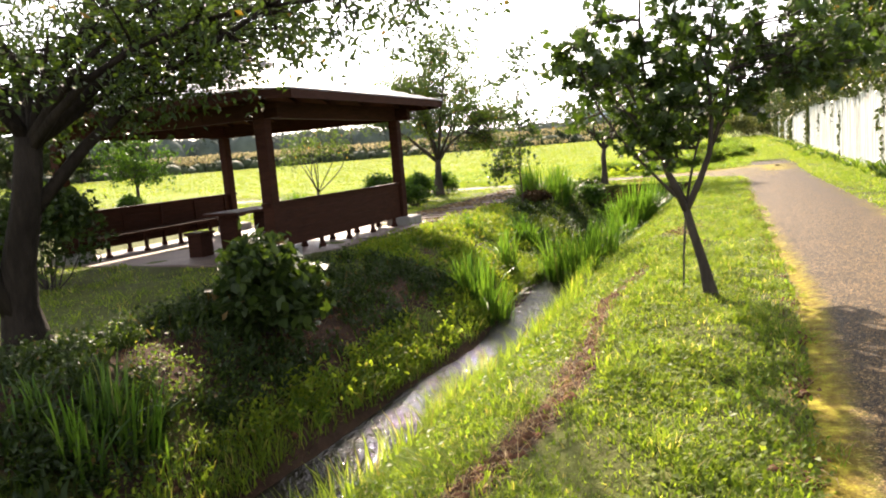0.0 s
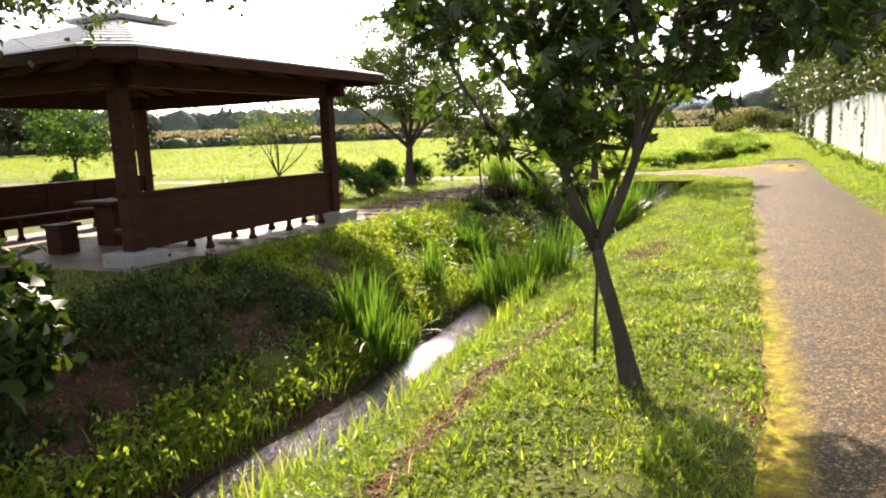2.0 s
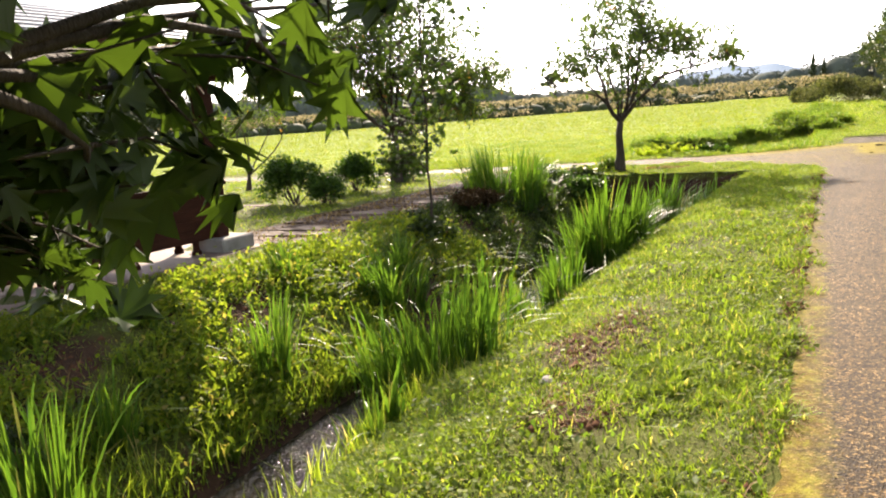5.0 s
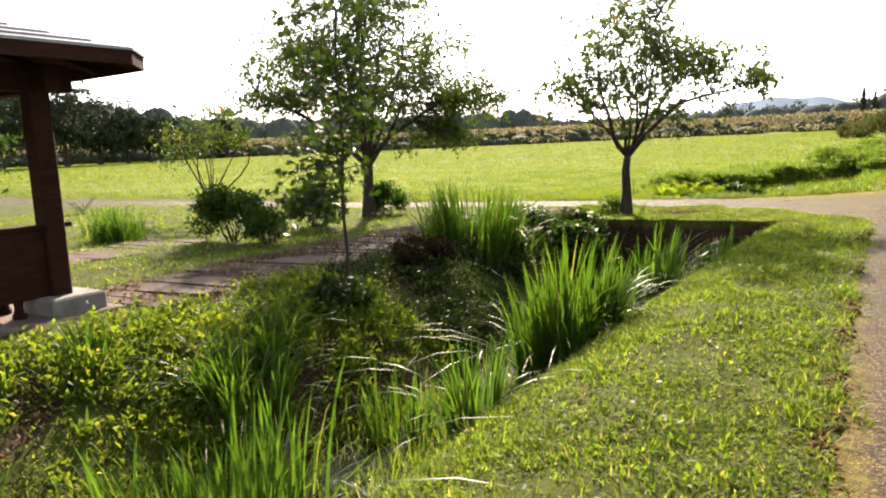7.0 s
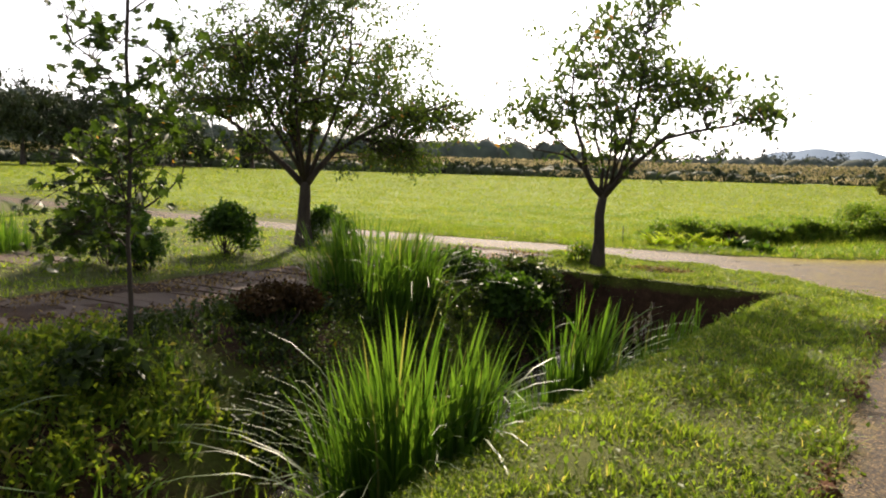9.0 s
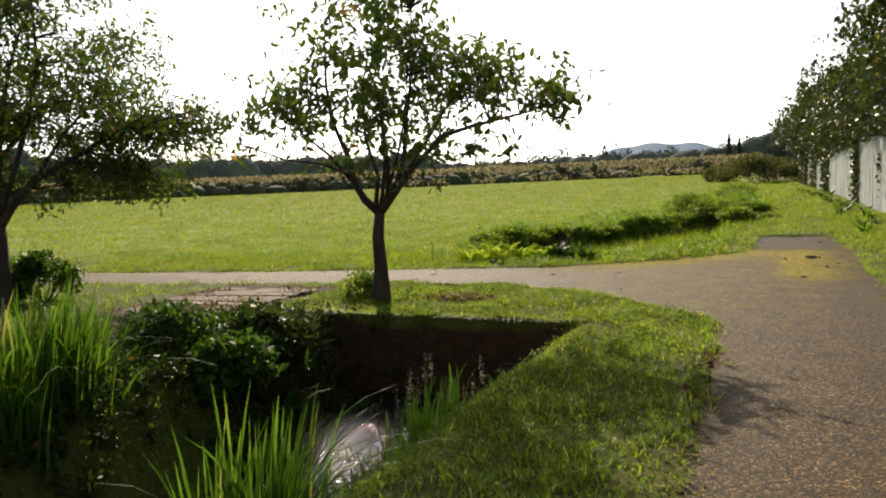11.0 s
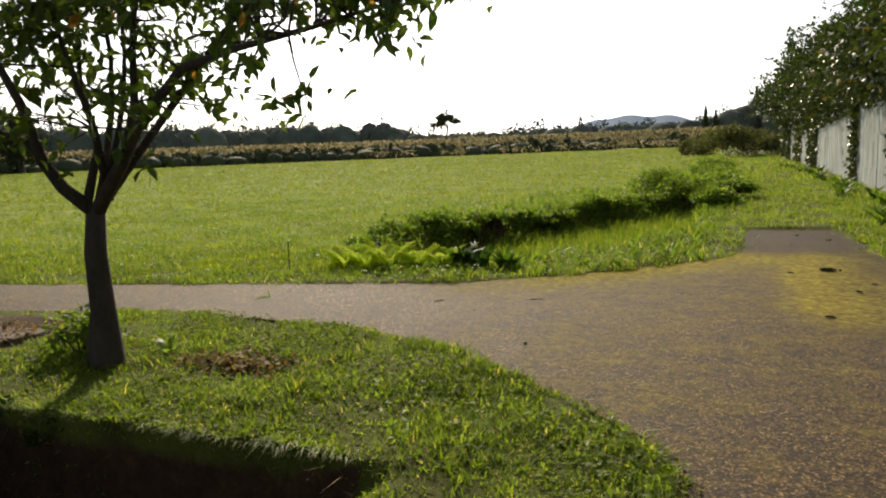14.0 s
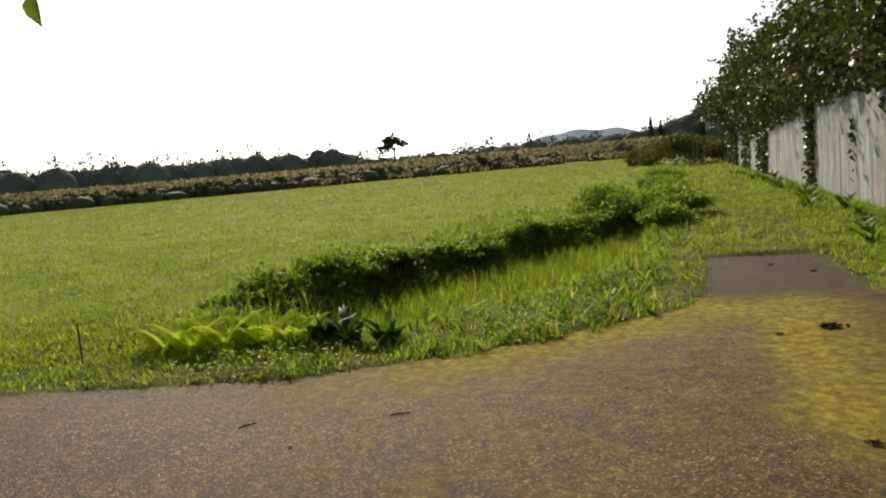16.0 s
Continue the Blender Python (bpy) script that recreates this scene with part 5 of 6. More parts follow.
def build_bits():
    pole = thing("stake", at_ground(-0.62, 6.98), "thin dark support stake leaning on the tree", "stake")
    part("pole", Build().tube([(0, 0, -0.1), (0.02, -0.04, 0.35), (0.05, -0.08, 0.72)], [0.011, 0.011, 0.010], 8), STEEL, pole)
    mark = thing("marker_post", at_ground(-5.68, 28.05), "thin dark marker rod in the verge", "post")
    part("rod", Build().tube([(0, 0, -0.1), (0, 0, 0.42)], [0.008, 0.008], 8), STEEL, mark)
    rng = np.random.default_rng(91)
    spots = [(0.85, 29.23, 0.07), (0.66, 26.77, 0.03), (1.01, 27.97, 0.025), (1.2, 28.4, 0.02), (0.45, 29.0, 0.025), (1.1, 32.0, 0.03), (0.7, 32.6, 0.025)]
    for x, y, r in spots:
        c = thing("moss_clod", (x, y, 0.022), "dark clod of moss and earth on the asphalt", "clod", "clods on the path")
        p = rng.normal(size=(160, 3)) * np.array([r * 0.6, r * 0.45, r * 0.15])
        p[:, 2] = np.abs(p[:, 2])
        part("tuft", leaves_mesh("clod_tuft", p, r * 0.5, BARK, rng, 0, 0.6, 0.5), BARK, c)
    for x, y, r in ((-1.58, 25.34, 0.022), (0.3, 20.6, 0.018), (-2.4, 26.4, 0.014), (-0.6, 27.6, 0.014), (1.2, 25.2, 0.016), (-1.05, 10.75, 0.05), (-3.9, 7.4, 0.06), (-5.3, 5.6, 0.07)):
        z = 0.02 if bool(on_path(np.array(x), np.array(y))) else float(land(x, y))
        st = Build().lathe((0, 0, 0), [(-0.5 * r, 0.5 * r), (0, r), (0.45 * r, 0.7 * r), (0.6 * r, 0.25 * r)], 7)
        ob = tagged(new("pebble", st.mesh("pebble", STONE, True)), "small pale stone lying on the ground", "stone", "loose stones")
        ob.matrix_world = Matrix.Translation((x, y, z + r * 0.2)) @ Matrix.Rotation(x * 7, 4, "Z") @ Matrix.Diagonal((1.3, 0.8, 0.8, 1))
    for x, y, a in ((-1.95, 26.99, 0.4), (-2.9, 26.7, 1.0), (0.9, 18.4, 0.3)):
        tw = Build().tube([(-0.09, 0, 0), (-0.03, 0.012, 0.004), (0.04, -0.006, 0.004), (0.10, 0.012, 0)], [0.006, 0.008, 0.007, 0.004], 6)
        ob = tagged(new("twig", tw.mesh("twig", BARK)), "short dry twig lying on the asphalt", "twig", "twigs on the path")
        ob.matrix_world = Matrix.Translation((x, y, 0.018)) @ Matrix.Scale(0.7, 4) @ Matrix.Rotation(a, 4, "Z")
    spikes = thing("flower_spikes", at_ground(-2.6, 21.9), "pale mauve flower spikes rising from the cut", "flowers")
    b, pts = Build(), []
    for k in range(16):
        x, y, h = rng.normal(0, 0.28), rng.normal(0, 0.2), rng.uniform(0.6, 1.1)
        top = (x + rng.normal(0, 0.06), y + rng.normal(0, 0.06), h)
        b.tube([(x, y, -0.1), top], [0.005, 0.003], 4)
        q = rng.random(40)[:, None] ** 0.7
        pts.append(np.array(top) + np.array([0, 0, -0.28]) * q + rng.normal(size=(40, 3)) * 0.014)
    part("stalks", b, REED, spikes)
    part("blossoms", leaves_mesh("blossoms", np.concatenate(pts), 0.028, PLUME, rng, 0, 0.7), PLUME, spikes)


build_bits()


# ---- grass ----
def inside_built(x, y):
    terrace = (x > GX0 - 0.5) & (x < GX1 + 0.78) & (y > GY0 - 0.5) & (y < GY1 + 0.5)
    deck = (x > -7.75) & (x < -5.95) & (y > 14.2) & (y < 24.7)
    return terrace | deck | on_path(x, y, 0.08 + 0.07 * np.sin(x * 9 + y * 5.3) + 0.05 * np.sin(y * 13.1))


def scatter(x0, x1, y0, y1, count, rng, keep=None):
    x, y = rng.uniform(x0, x1, count), rng.uniform(y0, y1, count)
    ok = ~inside_built(x, y)
    if keep is not None:
        ok &= rng.random(count) < keep(x, y)
    x, y = x[ok], y[ok]
    return np.stack([x, y, land(x, y) - 0.005], 1)


def turf_keep(x, y):
    wet = (np.abs(x - stream_x(y)) < np.interp(y, [-20, 12, 17, 23], [0.40, 0.36, 0.3, 0.2])) & (y < 23)
    patch = 0.55 + 0.45 * np.sin(x * 3.1 + np.sin(y * 2.2) * 1.5) * np.sin(y * 2.7 + x)
    patch = patch * np.where((x < -3.75) & (x > -6.3) & (y < 9.6), 0.42, 1.0) * np.where((x < -3.4) & (x > -6.2) & (y > 14) & (y < 19.5), 0.3, 1.0)
    return np.where(wet, 0.0, np.clip(1.05 - soil_amount(x, y) * 1.1, 0.03, 1) * np.clip(patch + 0.35 * (patch > 0.42) + 0.05, 0.08, 1))


def build_grass():
    rng = np.random.default_rng(40)
    sets = []

    lump = rng.random((64, 64))

    def tuft(x, y):
        """Height of the turf: broad swells and small separate tussocks."""
        cell = lump[(np.floor(x * 9 + np.sin(y * 5)).astype(int)) % 64, (np.floor(y * 9 + np.sin(x * 5)).astype(int)) % 64]
        return (0.7 + 0.4 * np.clip(np.sin(x * 4.3 + 2 * np.sin(y * 1.7)) * np.sin(y * 3.9 + x * 1.1), -0.6, 1)) * (0.55 + 0.9 * cell ** 1.5)

    for box, count, hgt, wid, far in (((-2.5, 0.4, 1.0, 12.0), 165000, 0.074, 0.0100, False), ((-2.5, 0.25, 12.0, 25.6), 100000, 0.076, 0.0115, False),
                                      ((-6.2, -3.1, 1.0, 12.0), 52000, 0.080, 0.009, False), ((-6.0, -2.5, 12.0, 24.6), 46000, 0.085, 0.010, False),
                                      ((-6.0, -0.2, 22.95, 25.8), 66000, 0.052, 0.0115, False), ((1.4, 3.6, 6.0, 40.0), 50000, 0.10, 0.017, True),
                                      ((-22, -5.9, 13.5, 26.0), 75000, 0.085, 0.022, True), ((-12, -5, -2, 9.5), 32000, 0.08, 0.017, True),
                                      ((-14.0, 0.4, 25.8, 29.6), 62000, 0.10, 0.013, False), ((-4.0, 3.0, 29.6, 46.0), 80000, 0.12, 0.019, True),
                                      ((-3.0, 3.0, 46.0, 80.0), 30000, 0.17, 0.045, True)):
        r = scatter(*box, count, rng, turf_keep)
        t = tuft(r[:, 0], r[:, 1])
        v, f = blades(r, hgt * t * rng.uniform(0.6, 1.5, len(r)), wid, 1.1, rng, 1 if far else 2)
        sets.append((v, f))
    off, V, F = 0, [], []
    for v, f in sets:
        V.append(v)
        F.append(f + off)
        off += len(v)
    tagged(new("grass", poly_mesh("grass", np.concatenate(V), np.concatenate(F), GRASS)), "mown green grass lit from behind", "grass", kind="stuff")
    # low broad-leaved weeds among it
    pts = []
    for box, count in (((-2.4, 0.3, 1.0, 24), 9000), ((-5.75, -3.2, 1.0, 23), 60000), ((2.0, 3.5, 8, 46), 16000), ((-4.8, 0.5, 27.6, 40), 16000), ((-16, -1.3, 27.4, 40), 70000)):
        r = scatter(*box, count, rng, lambda x, y: np.clip(np.sin(x * 2.1 + y) * np.sin(y * 1.3 - x * 0.7) + 0.35, 0, 1) * (turf_keep(x, y) > 0.02))
        r[:, 2] += rng.uniform(0.02, 0.12, len(r))
        pts.append(r)
    tagged(new("weeds", leaves_mesh("weeds", np.concatenate(pts), 0.042, WEED, rng, 0.0, 0.6, 0.75)), "low broad-leaved weeds in the grass", "weeds", kind="stuff")
    # clover in patches of the mown bank
    r = np.concatenate([scatter(*box, n, rng, lambda x, y: np.clip(1.6 * np.sin(x * 2.9 + 2.1 * np.sin(y * 0.8)) * np.sin(y * 2.3 - x * 1.2) + 0.3, 0, 1) * (turf_keep(x, y) > 0.1))
                        for box, n in (((-2.5, 0.3, 1.0, 12.0), 30000), ((-2.5, 0.2, 12.0, 23.0), 20000), ((-6.0, -0.2, 23.0, 25.8), 14000))])
    r[:, 2] += rng.uniform(0.012, 0.055, len(r))
    tagged(new("clover", leaves_mesh("clover", r, 0.03, CLOVER, rng, 0.0, 0.95, 0.8)), "low clover in patches of the mown bank", "clover", kind="stuff")
    r = scatter(-5.75, -3.25, 1.0, 23.0, 6500, rng, lambda x, y: np.clip(0.55 + 0.6 * np.sin(x * 2.7 + y * 1.1) * np.sin(y * 2.1 - x), 0, 1) * (np.abs(x - stream_x(y)) > 0.45))
    r = np.concatenate([r, scatter(-6.0, -0.5, 28.4, 44, 3600, rng, lambda x, y: 0.25 + 0.75 * (second_ditch(x, y) > 0.1))])
    herbs = r[r[:, 1] < 23]
    r = np.repeat(r, 6, axis=0) + np.concatenate([rng.normal(0, 0.03, (len(r) * 6, 2)), np.zeros((len(r) * 6, 1))], 1)
    # same plants: the SHADE leaves paint the bank's shade into their colour
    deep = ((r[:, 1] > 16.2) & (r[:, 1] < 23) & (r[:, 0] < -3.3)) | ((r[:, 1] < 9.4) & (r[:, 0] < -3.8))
    for q, mat, label in ((r[~deep], WEED, "leafy wild plants covering the banks"), (r[deep], SHADE, "leafy bank plants with shade painted into their dark leaves")):
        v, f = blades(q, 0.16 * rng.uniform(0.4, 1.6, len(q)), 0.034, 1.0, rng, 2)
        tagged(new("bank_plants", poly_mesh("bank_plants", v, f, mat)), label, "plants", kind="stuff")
    # leafy heads of the same herbs
    tall = rng.uniform(0.06, 0.22, len(herbs))
    n = 13
    h = np.repeat(herbs, n, axis=0) + rng.normal(size=(len(herbs) * n, 3)) * np.array([0.055, 0.055, 0.03])
    h[:, 2] += np.repeat(tall, n) * rng.uniform(0.5, 1.1, len(h))
    # herb heads here take the darker leaf, shade put into the colour
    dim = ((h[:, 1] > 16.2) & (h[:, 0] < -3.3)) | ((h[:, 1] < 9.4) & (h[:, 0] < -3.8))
    for q, mat, label in ((h[~dim], HERB, "yellow-green leafy herbs on the sunny bank"), (h[dim], SHADE, "leafy bank herbs with the shade put into their colour")):
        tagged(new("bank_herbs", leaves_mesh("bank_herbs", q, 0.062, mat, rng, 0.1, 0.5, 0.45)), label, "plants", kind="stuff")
    # long grass along the water
    y = rng.uniform(0.5, 20, 15000)
    side = np.where(rng.random(15000) < 0.55, -1, 1)
    x = stream_x(y) + side * (np.where(y < 12.5, 0.40, 0.12) + np.abs(rng.normal(0, 0.18, 15000)))
    keep = rng.random(15000) < (0.35 + 0.65 * (np.sin(y * 2.3 + side) > 0))
    x, y = x[keep], y[keep]
    r = np.stack([x, y, land(x, y)], 1)
    v, f = blades(r, np.where((side[keep] < 0) & (y < 8), 0.15, 0.26) * rng.uniform(0.5, 1.5, len(r)), 0.010, 0.6, rng, 3)
    tagged(new("long_grass", poly_mesh("long_grass", v, f, GRASS)), "long bright grass along the stream", "grass", kind="stuff")
    # turf hanging over the lip of the cut
    n = 2800
    x = rng.uniform(-5.0, -1.5, n)
    r = np.stack([x, 23.03 + np.abs(rng.normal(0, 0.05, n)), np.full(n, 0.005)], 1)
    v, f = blades(r, 0.075 * rng.uniform(0.4, 1.5, n) * (0.7 + 0.5 * np.sin(x * 5) * np.sin(x * 2.3)), 0.009, 1.5, rng, 3, 1.3, -np.pi / 2 + rng.normal(0, 0.5, n))
    tagged(new("hanging_turf", poly_mesh("hanging_turf", v, f, GRASS)), "ragged turf hanging over the lip of the cut", "grass", kind="stuff")
    # leaf litter and dry stalks lying on the plank walk
    x, y = rng.uniform(-7.7, -5.9, 5200), rng.uniform(14.3, 24.8, 5200)
    keep = rng.random(5200) < np.clip(0.25 + 0.8 * np.sin(x * 3.3 + y * 1.4) * np.sin(y * 2.1 - x) + 0.5 * np.abs(x + 6.8), 0, 1)
    p = np.stack([x[keep], y[keep], np.full(keep.sum(), 0.052)], 1)
    tagged(new("leaf_litter", leaves_mesh("leaf_litter", p, 0.055, STRAW, rng, 0.0, 0.6, 0.97)), "dry leaf litter scattered over the plank walk", "litter", kind="stuff")
    x, y = rng.normal(-3.45, 0.28, 420), rng.normal(24.22, 0.11, 420)
    tagged(new("leaf_litter", leaves_mesh("leaf_litter", np.stack([x, y, land(x, y) + rng.uniform(0.01, 0.05, 420)], 1), 0.06, STRAW, rng, 0.0, 0.6, 0.8)), "patch of dry fallen leaves in the lawn", "litter", kind="stuff")
    # reeds in the bed of the second ditch, and growth on its steep side
    r = scatter(-6.0, -0.8, 29.5, 41, 26000, rng, lambda x, y: np.clip(second_ditch(x, y) - 0.2, 0, 1))
    v, f = blades(r, 0.30 * rng.uniform(0.5, 1.5, len(r)), 0.012, 0.5, rng, 2)
    tagged(new("ditch_reeds", poly_mesh("ditch_reeds", v, f, GRASS)), "long bright grass in the bed of the ditch", "grass", kind="stuff")
    x = rng.uniform(-6.4, -0.9, 30000)
    y = ditch_far(x) - rng.uniform(-0.1, 1.7, 30000)
    p = np.stack([x, y, land(x, y) + np.abs(rng.normal(0, 0.07 + 0.12 * np.clip(np.sin(x * 3.1) * np.sin(y * 2.3 + x), 0, 1), 30000))], 1)
    p = p[soil_amount(x, y) < 0.45]
    tagged(new("bank_growth", leaves_mesh("bank_growth", p, 0.085, WEED, rng, 0.1, 0.6, 0.4)), "leafy growth on the steep ditch side", "plants", kind="stuff")
    # dry straw in the worn places
    r = scatter(-2.0, 0.4, 1.0, 23, 90000, rng, lambda x, y: np.clip(soil_amount(x, y) - 0.2, 0, 1))
    r2 = scatter(-6.0, -3.4, 1.0, 20, 22000, rng, lambda x, y: np.clip(soil_amount(x, y) - 0.35, 0, 1) * 0.8)
    r3 = scatter(-0.3, 0.5, 1.0, 23, 9000, rng, lambda x, y: np.exp(-((x - path_left(y)) / 0.12) ** 2))
    r = np.concatenate([r, r2, r3])
    v, f = blades(r, 0.08 * rng.uniform(0.4, 1.4, len(r)), 0.006, 2.2, rng, 2)
    tagged(new("straw", poly_mesh("straw", v, f, STRAW)), "dry straw and cut grass on bare earth", "straw", kind="stuff")


build_grass()


def build_crumbs():
    """Crumbling earth along the worn line and in the scars of the banks."""
    rng = np.random.default_rng(46)
    r = np.concatenate([scatter(-1.9, -0.5, 1.5, 12.5, 26000, rng, lambda x, y: np.clip(soil_amount(x, y) - 0.35, 0, 1)),
                        scatter(-0.4, 0.5, 1.5, 22.5, 30000, rng, lambda x, y: np.exp(-((x - path_left(y)) / 0.07) ** 2) * (np.sin(y * 6.1) + np.sin(y * 2.7 + 1) > 0.1)),
                        scatter(-5.6, -3.5, 3.0, 16, 9000, rng, lambda x, y: np.clip(soil_amount(x, y) - 0.3, 0, 1))])
    n = len(r)
    size = rng.gamma(2.0, 0.008, n)[:, None, None] + 0.006
    shape = np.array([(1, 0, 0), (0, 1, 0), (-1, 0, 0), (0, -1, 0), (0, 0, 0.8), (0, 0, -0.8)])[None] * rng.uniform(0.5, 1.2, (n, 6, 3))
    v = (r[:, None] + shape * size).reshape(-1, 3)
    tri = np.array([(0, 1, 4), (1, 2, 4), (2, 3, 4), (3, 0, 4), (1, 0, 5), (2, 1, 5), (3, 2, 5), (0, 3, 5)])
    f = (np.arange(n)[:, None, None] * 6 + tri[None]).reshape(-1, 3)
    tagged(new("earth_crumbs", poly_mesh("earth_crumbs", v, f, CRUMB)), "crumbled red-brown earth on the worn bank", "soil", kind="stuff")


build_crumbs()


def build_field():
    rng = np.random.default_rng(44)
    n = 210000
    d = 3.5 * (32.0 ** rng.random(n))
    a = rng.uniform(radians(-88), radians(16), n)
    x, y = -1.0 + np.sin(a) * d, 24.0 + np.cos(a) * d
    ok = (y > cross_far(np.minimum(x, -5)) + 0.8) & (second_ditch(x, y) < 0.05) & ((x < -3.0) | (y > 40)) & (x < -1.2 - 0.025 * (y - 30))
    x, y, d = x[ok], y[ok], d[ok]
    r = np.stack([x, y, land(x, y) - 0.01], 1)
    v, f = blades(r, (0.065 + 0.0012 * d) * rng.uniform(0.6, 1.4, len(r)), 0.022, 0.8, rng, 1)
    w = np.repeat(np.clip(d / 12, 1, 8), 3)[:, None]
    base = np.repeat(r, 3, axis=0)
    v = base + (v - base) * np.concatenate([w, w, np.ones_like(w)], 1)
    tagged(new("field_crop", poly_mesh("field_crop", v, f, CROP)), "broad bright green field of low crop", "crop", kind="stuff")


build_field()


# ---- the distance ----
def lump_trees(name, rows, size, material, label, category, seed, conifer=0.0, per=170):
    """Far woods: each tree a loose cloud of leaf clumps on a stem. rows: x, y, height, half width."""
    rng = np.random.default_rng(seed)
    pts = []
    for x, y, h, w in rows:
        g = float(land(x, y))
        if rng.random() < conifer:
            z = rng.random(per) ** 1.3
            a = rng.uniform(0, 2 * np.pi, per)
            rr = w * 0.6 * (1.02 - z) * np.sqrt(rng.random(per))
            pts.append(np.stack([x + np.cos(a) * rr, y + np.sin(a) * rr, g + h * (0.05 + z)], 1))
        else:
            for _ in range(5):
                c = np.array([x, y, g + h * 0.55]) + rng.normal(size=3) * np.array([w * 0.4, w * 0.4, h * 0.16])
                d = unit(rng.normal(size=(per // 5, 3)))
                pts.append(c + d * np.array([w * 0.5, w * 0.5, h * 0.28]) * (0.5 + 0.45 * rng.random((per // 5, 1))))
            pts.append(np.stack([rng.normal(x, w * 0.5, per // 5), rng.normal(y, w * 0.4, per // 5), g + h * 0.45 * rng.random(per // 5)], 1))
    me = leaves_mesh(name, np.concatenate(pts), size, material, rng, 0.3, 0.8, 0.2)
    body = Build()
    for x, y, h, w in rows:
        g = float(land(x, y))
        q = rng.uniform(0.85, 1.1)
        body.lathe((x, y, g), [(-0.3, w * 0.8), (h * 0.3, w * 0.95 * q), (h * 0.6, w * 0.75 * q), (h * 0.75, w * 0.4), (h * 0.8, w * 0.05)], 7)
    tagged(new(name + "_depth", body.mesh(name + "_depth", material, True)), label + ", its dense inside", category, kind="stuff")
    return tagged(new(name, me), label, category, kind="stuff")


def polar(az, d):
    return (math.sin(radians(az)) * d, 22 + math.cos(radians(az)) * d)


def build_distance():
    rng = np.random.default_rng(60)
    rows = []
    for az in np.arange(-118, -1, 0.35):
        if az > -24 and rng.random() < 0.6:
            continue
        x, y = polar(az, 125 + rng.normal() * 3)
        rows.append((x, y, rng.uniform(1.3, 2.5), rng.uniform(1.3, 2.4)))
    lump_trees("hedgerow", rows, 0.7, WOODS, "dark hedge along the far edge of the field", "hedge", 61, per=85)
    pts = []
    for az in np.arange(-118, -1, 0.10):
        x, y = polar(az, (133 if az < -30 or rng.random() < 0.88 else 119) + rng.normal() * 2)
        n = 30
        g = float(land(x, y))
        pts.append(np.stack([rng.normal(x, 0.8, n), rng.normal(y, 0.8, n), g + (rng.uniform(0.9, 3.3, n) if np.hypot(x, y - 22) > 125 else rng.uniform(0.3, 1.2, n))], 1))
    tagged(new("pampas_belt", leaves_mesh("pampas_belt", np.concatenate(pts), 0.62, PAMPAS, rng, 0.2, 0.3, 0.1)), "pale pampas grass belt beyond the field", "grass", kind="stuff")
    rows = []
    for az in np.arange(-120, 12, 0.36):
        x, y = polar(az, rng.uniform(250, 320))
        h = 1.32 * np.interp(az, [-120, -68, -60, -56, -48, -36, -28, -25.5, -18, -16, -4, -1, 4, 12], [22, 22, 20, 15, 12.0, 11.6, 11.6, 7.8, 7.2, 8.2, 8.2, 12, 20, 26]) * rng.uniform(0.9, 1.06)
        rows.append((x, y, h, rng.uniform(5, 8)))
    lump_trees("far_woods", rows, 0.95, FARWOODS, "far woods along the horizon with haze tinted into their colour", "woods", 62, 0.05, 190)
    rows = [polar(az, d) + (h, w) for az, d, h, w in ((-66.5, 100, 11.5, 6), (-64, 104, 9.5, 5), (-69, 98, 11, 6), (-71, 95, 12, 6), (-76, 95, 12, 6), (-62, 105, 8.5, 5), (-60.3, 108, 8.5, 5), (-58.2, 112, 6.5, 4.5), (-54, 118, 8.4, 3.6), (-84, 95, 11, 6), (-92, 95, 11, 6))]
    for k, (x, y, h, w) in enumerate(rows):
        tree("field_tree", at_ground(x, y), [(0, 0, 0), (0, 0, h * 0.15), (0, 0, h * 0.3)], [((0, 0, h * 0.62), (w * 0.8, w * 0.8, h * 0.33)), ((w * 0.35, 0, h * 0.45), (w * 0.6, w * 0.6, h * 0.25)), ((-w * 0.4, 0, h * 0.42), (w * 0.55, w * 0.6, h * 0.25))],
             7, 120, 0.55, 4200, WOODS, "large dark broadleaf tree at the end of the field", "tree", 640 + k, 0.3, 0.7, "trees at the field's end")


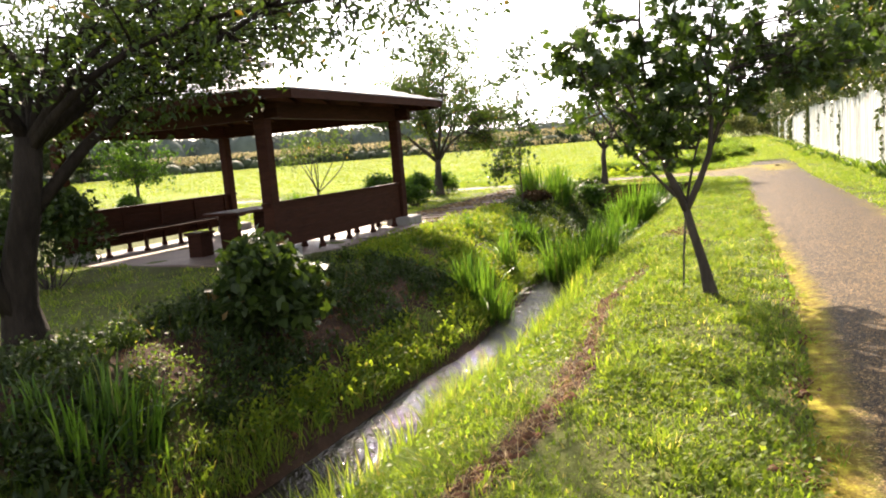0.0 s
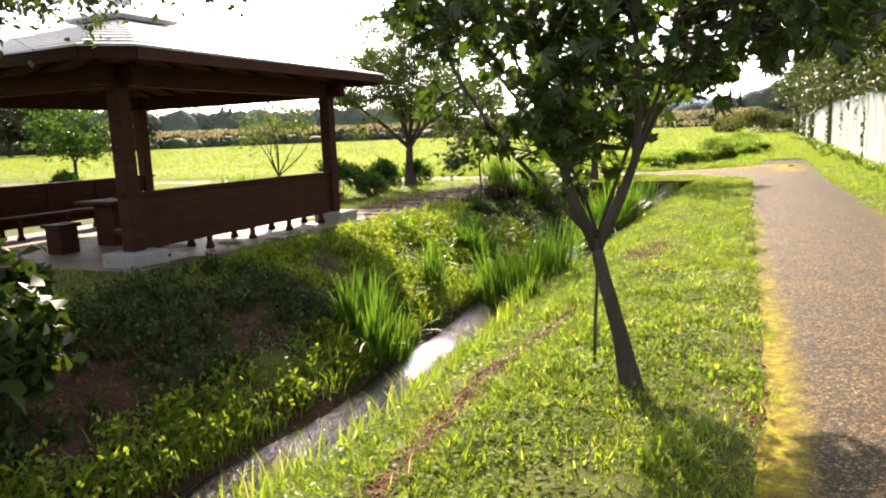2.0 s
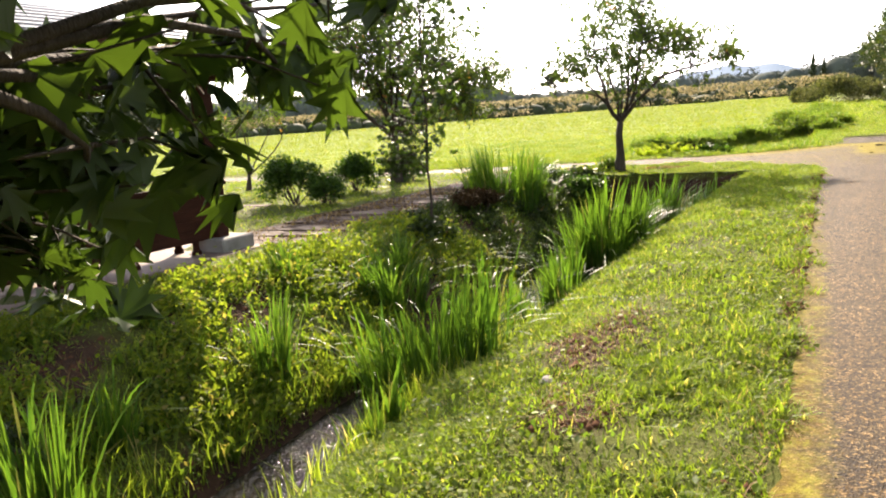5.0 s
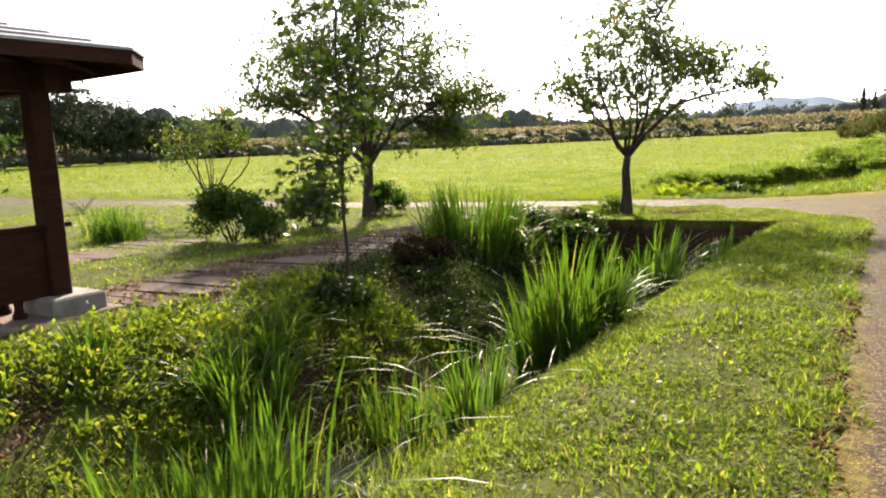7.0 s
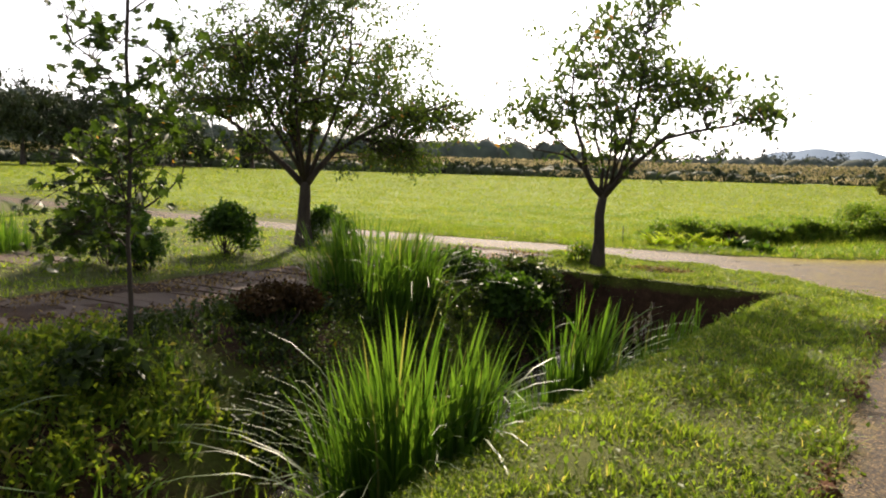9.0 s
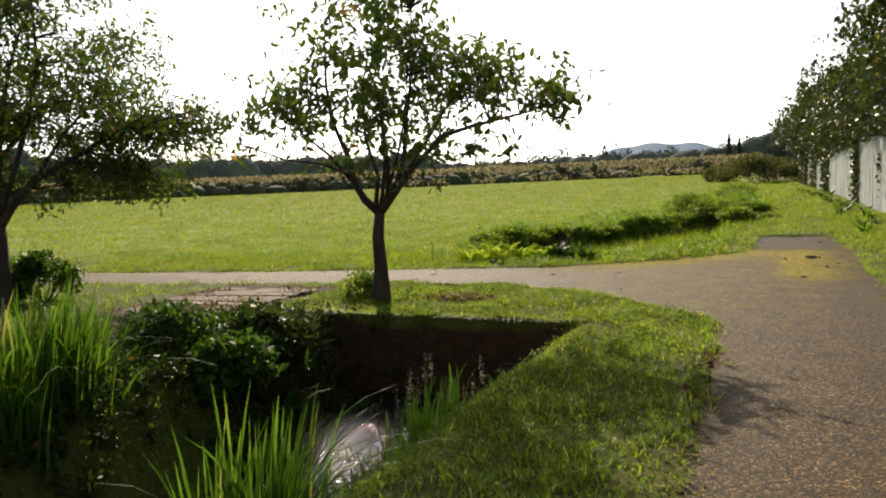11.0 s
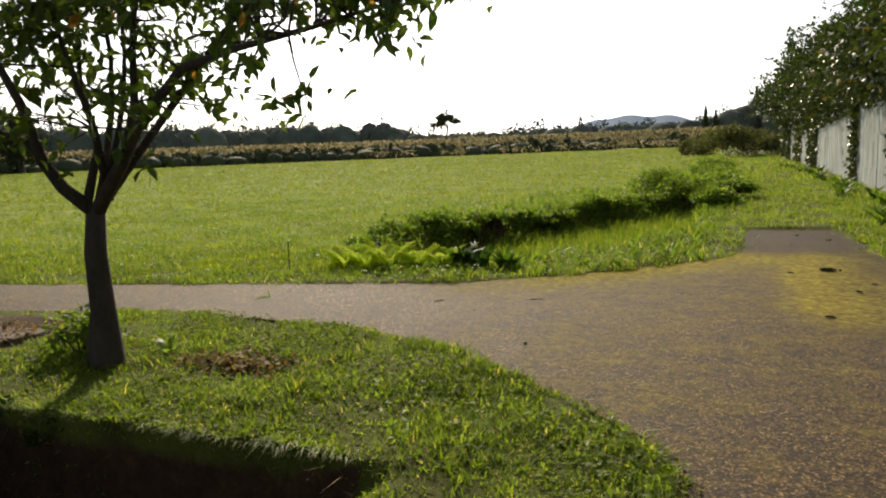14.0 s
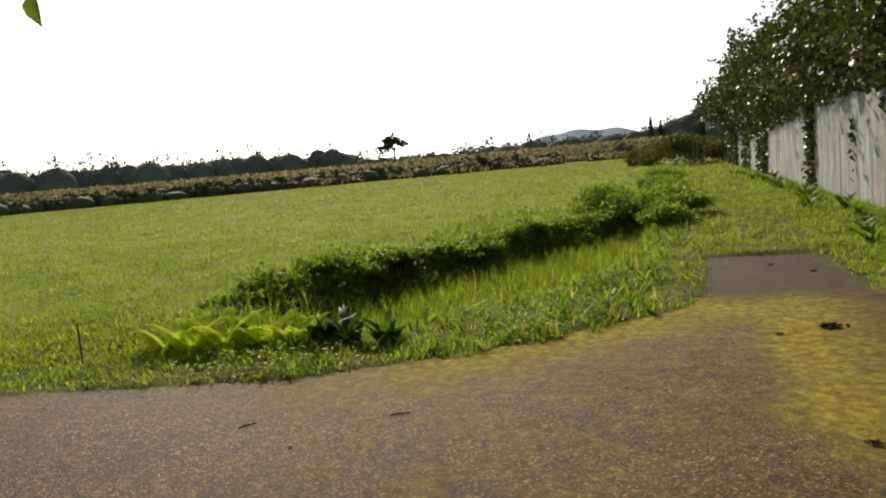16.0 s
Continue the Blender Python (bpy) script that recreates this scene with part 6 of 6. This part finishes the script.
build_distance()
x, y = polar(-23.0, 150)
tree("lone_pine", at_ground(x, y), [(0, 0, 0), (0, 0, 3.5), (0.3, 0, 6.2)], [((0.4, 0, 8.4), (2.4, 2.2, 0.9)), ((-1.9, 0, 6.6), (1.7, 1.5, 0.6)), ((2.0, 0, 7.0), (1.5, 1.4, 0.5)), ((-0.6, 0, 7.6), (1.6, 1.5, 0.5))],
     6, 44, 0.45, 3600, WOODS, "lone flat-topped pine beyond the field", "tree", 71, 0.28, 0.5)
for az, d, h in ((-3.2, 250, 12.6), (-2.5, 252, 11.0)):
    x, y = polar(az, d)
    con = thing("tall_conifer", at_ground(x, y), "tall dark pointed conifer on the skyline", "tree", "skyline conifers")
    part("trunk", Build().tube([(0, 0, -0.2), (0, 0, h * 0.5), (0, 0, h * 0.97)], [0.35, 0.2, 0.03], 8), BARK, con)
    rng = np.random.default_rng(int(h * 10))
    z = rng.random(2600) ** 1.2
    a = rng.uniform(0, 2 * np.pi, 2600)
    rr = 2.1 * (1.02 - z) ** 0.8 * np.sqrt(rng.random(2600)) * (0.8 + 0.3 * np.sin(z * 40))
    part("crown", leaves_mesh("conifer_crown", np.stack([np.cos(a) * rr, np.sin(a) * rr, h * (0.06 + 0.94 * z)], 1), 0.6, WOODS, rng, 0.5, 0.6, 0.2), WOODS, con)


def build_hills():
    for name, d, az0, az1, top in (("hill_north", 2600, -15.5, -0.5, 128), ("hill_west", 1500, -110, -61, 150)):
        az = np.linspace(az0, az1, 60)
        q = np.linspace(0, 1, 60)
        ridge = top * np.sin(q * np.pi) ** 0.8 * (0.92 + 0.06 * np.sin(q * 9) + 0.03 * np.sin(q * 31))
        rows = []
        for k, u in enumerate((0.0, 0.4, 0.75, 1.0)):
            rows.append([(*polar(a, d - 400 * (1 - u)), float(r) * u - 2) for a, r in zip(az, ridge)])
        G = np.array(rows)
        tagged(new(name, grid_mesh(name, G[..., 0], G[..., 1], G[..., 2], HILL)), "hill on the horizon with blue haze painted into its colour", "hill", kind="structure")


build_hills()
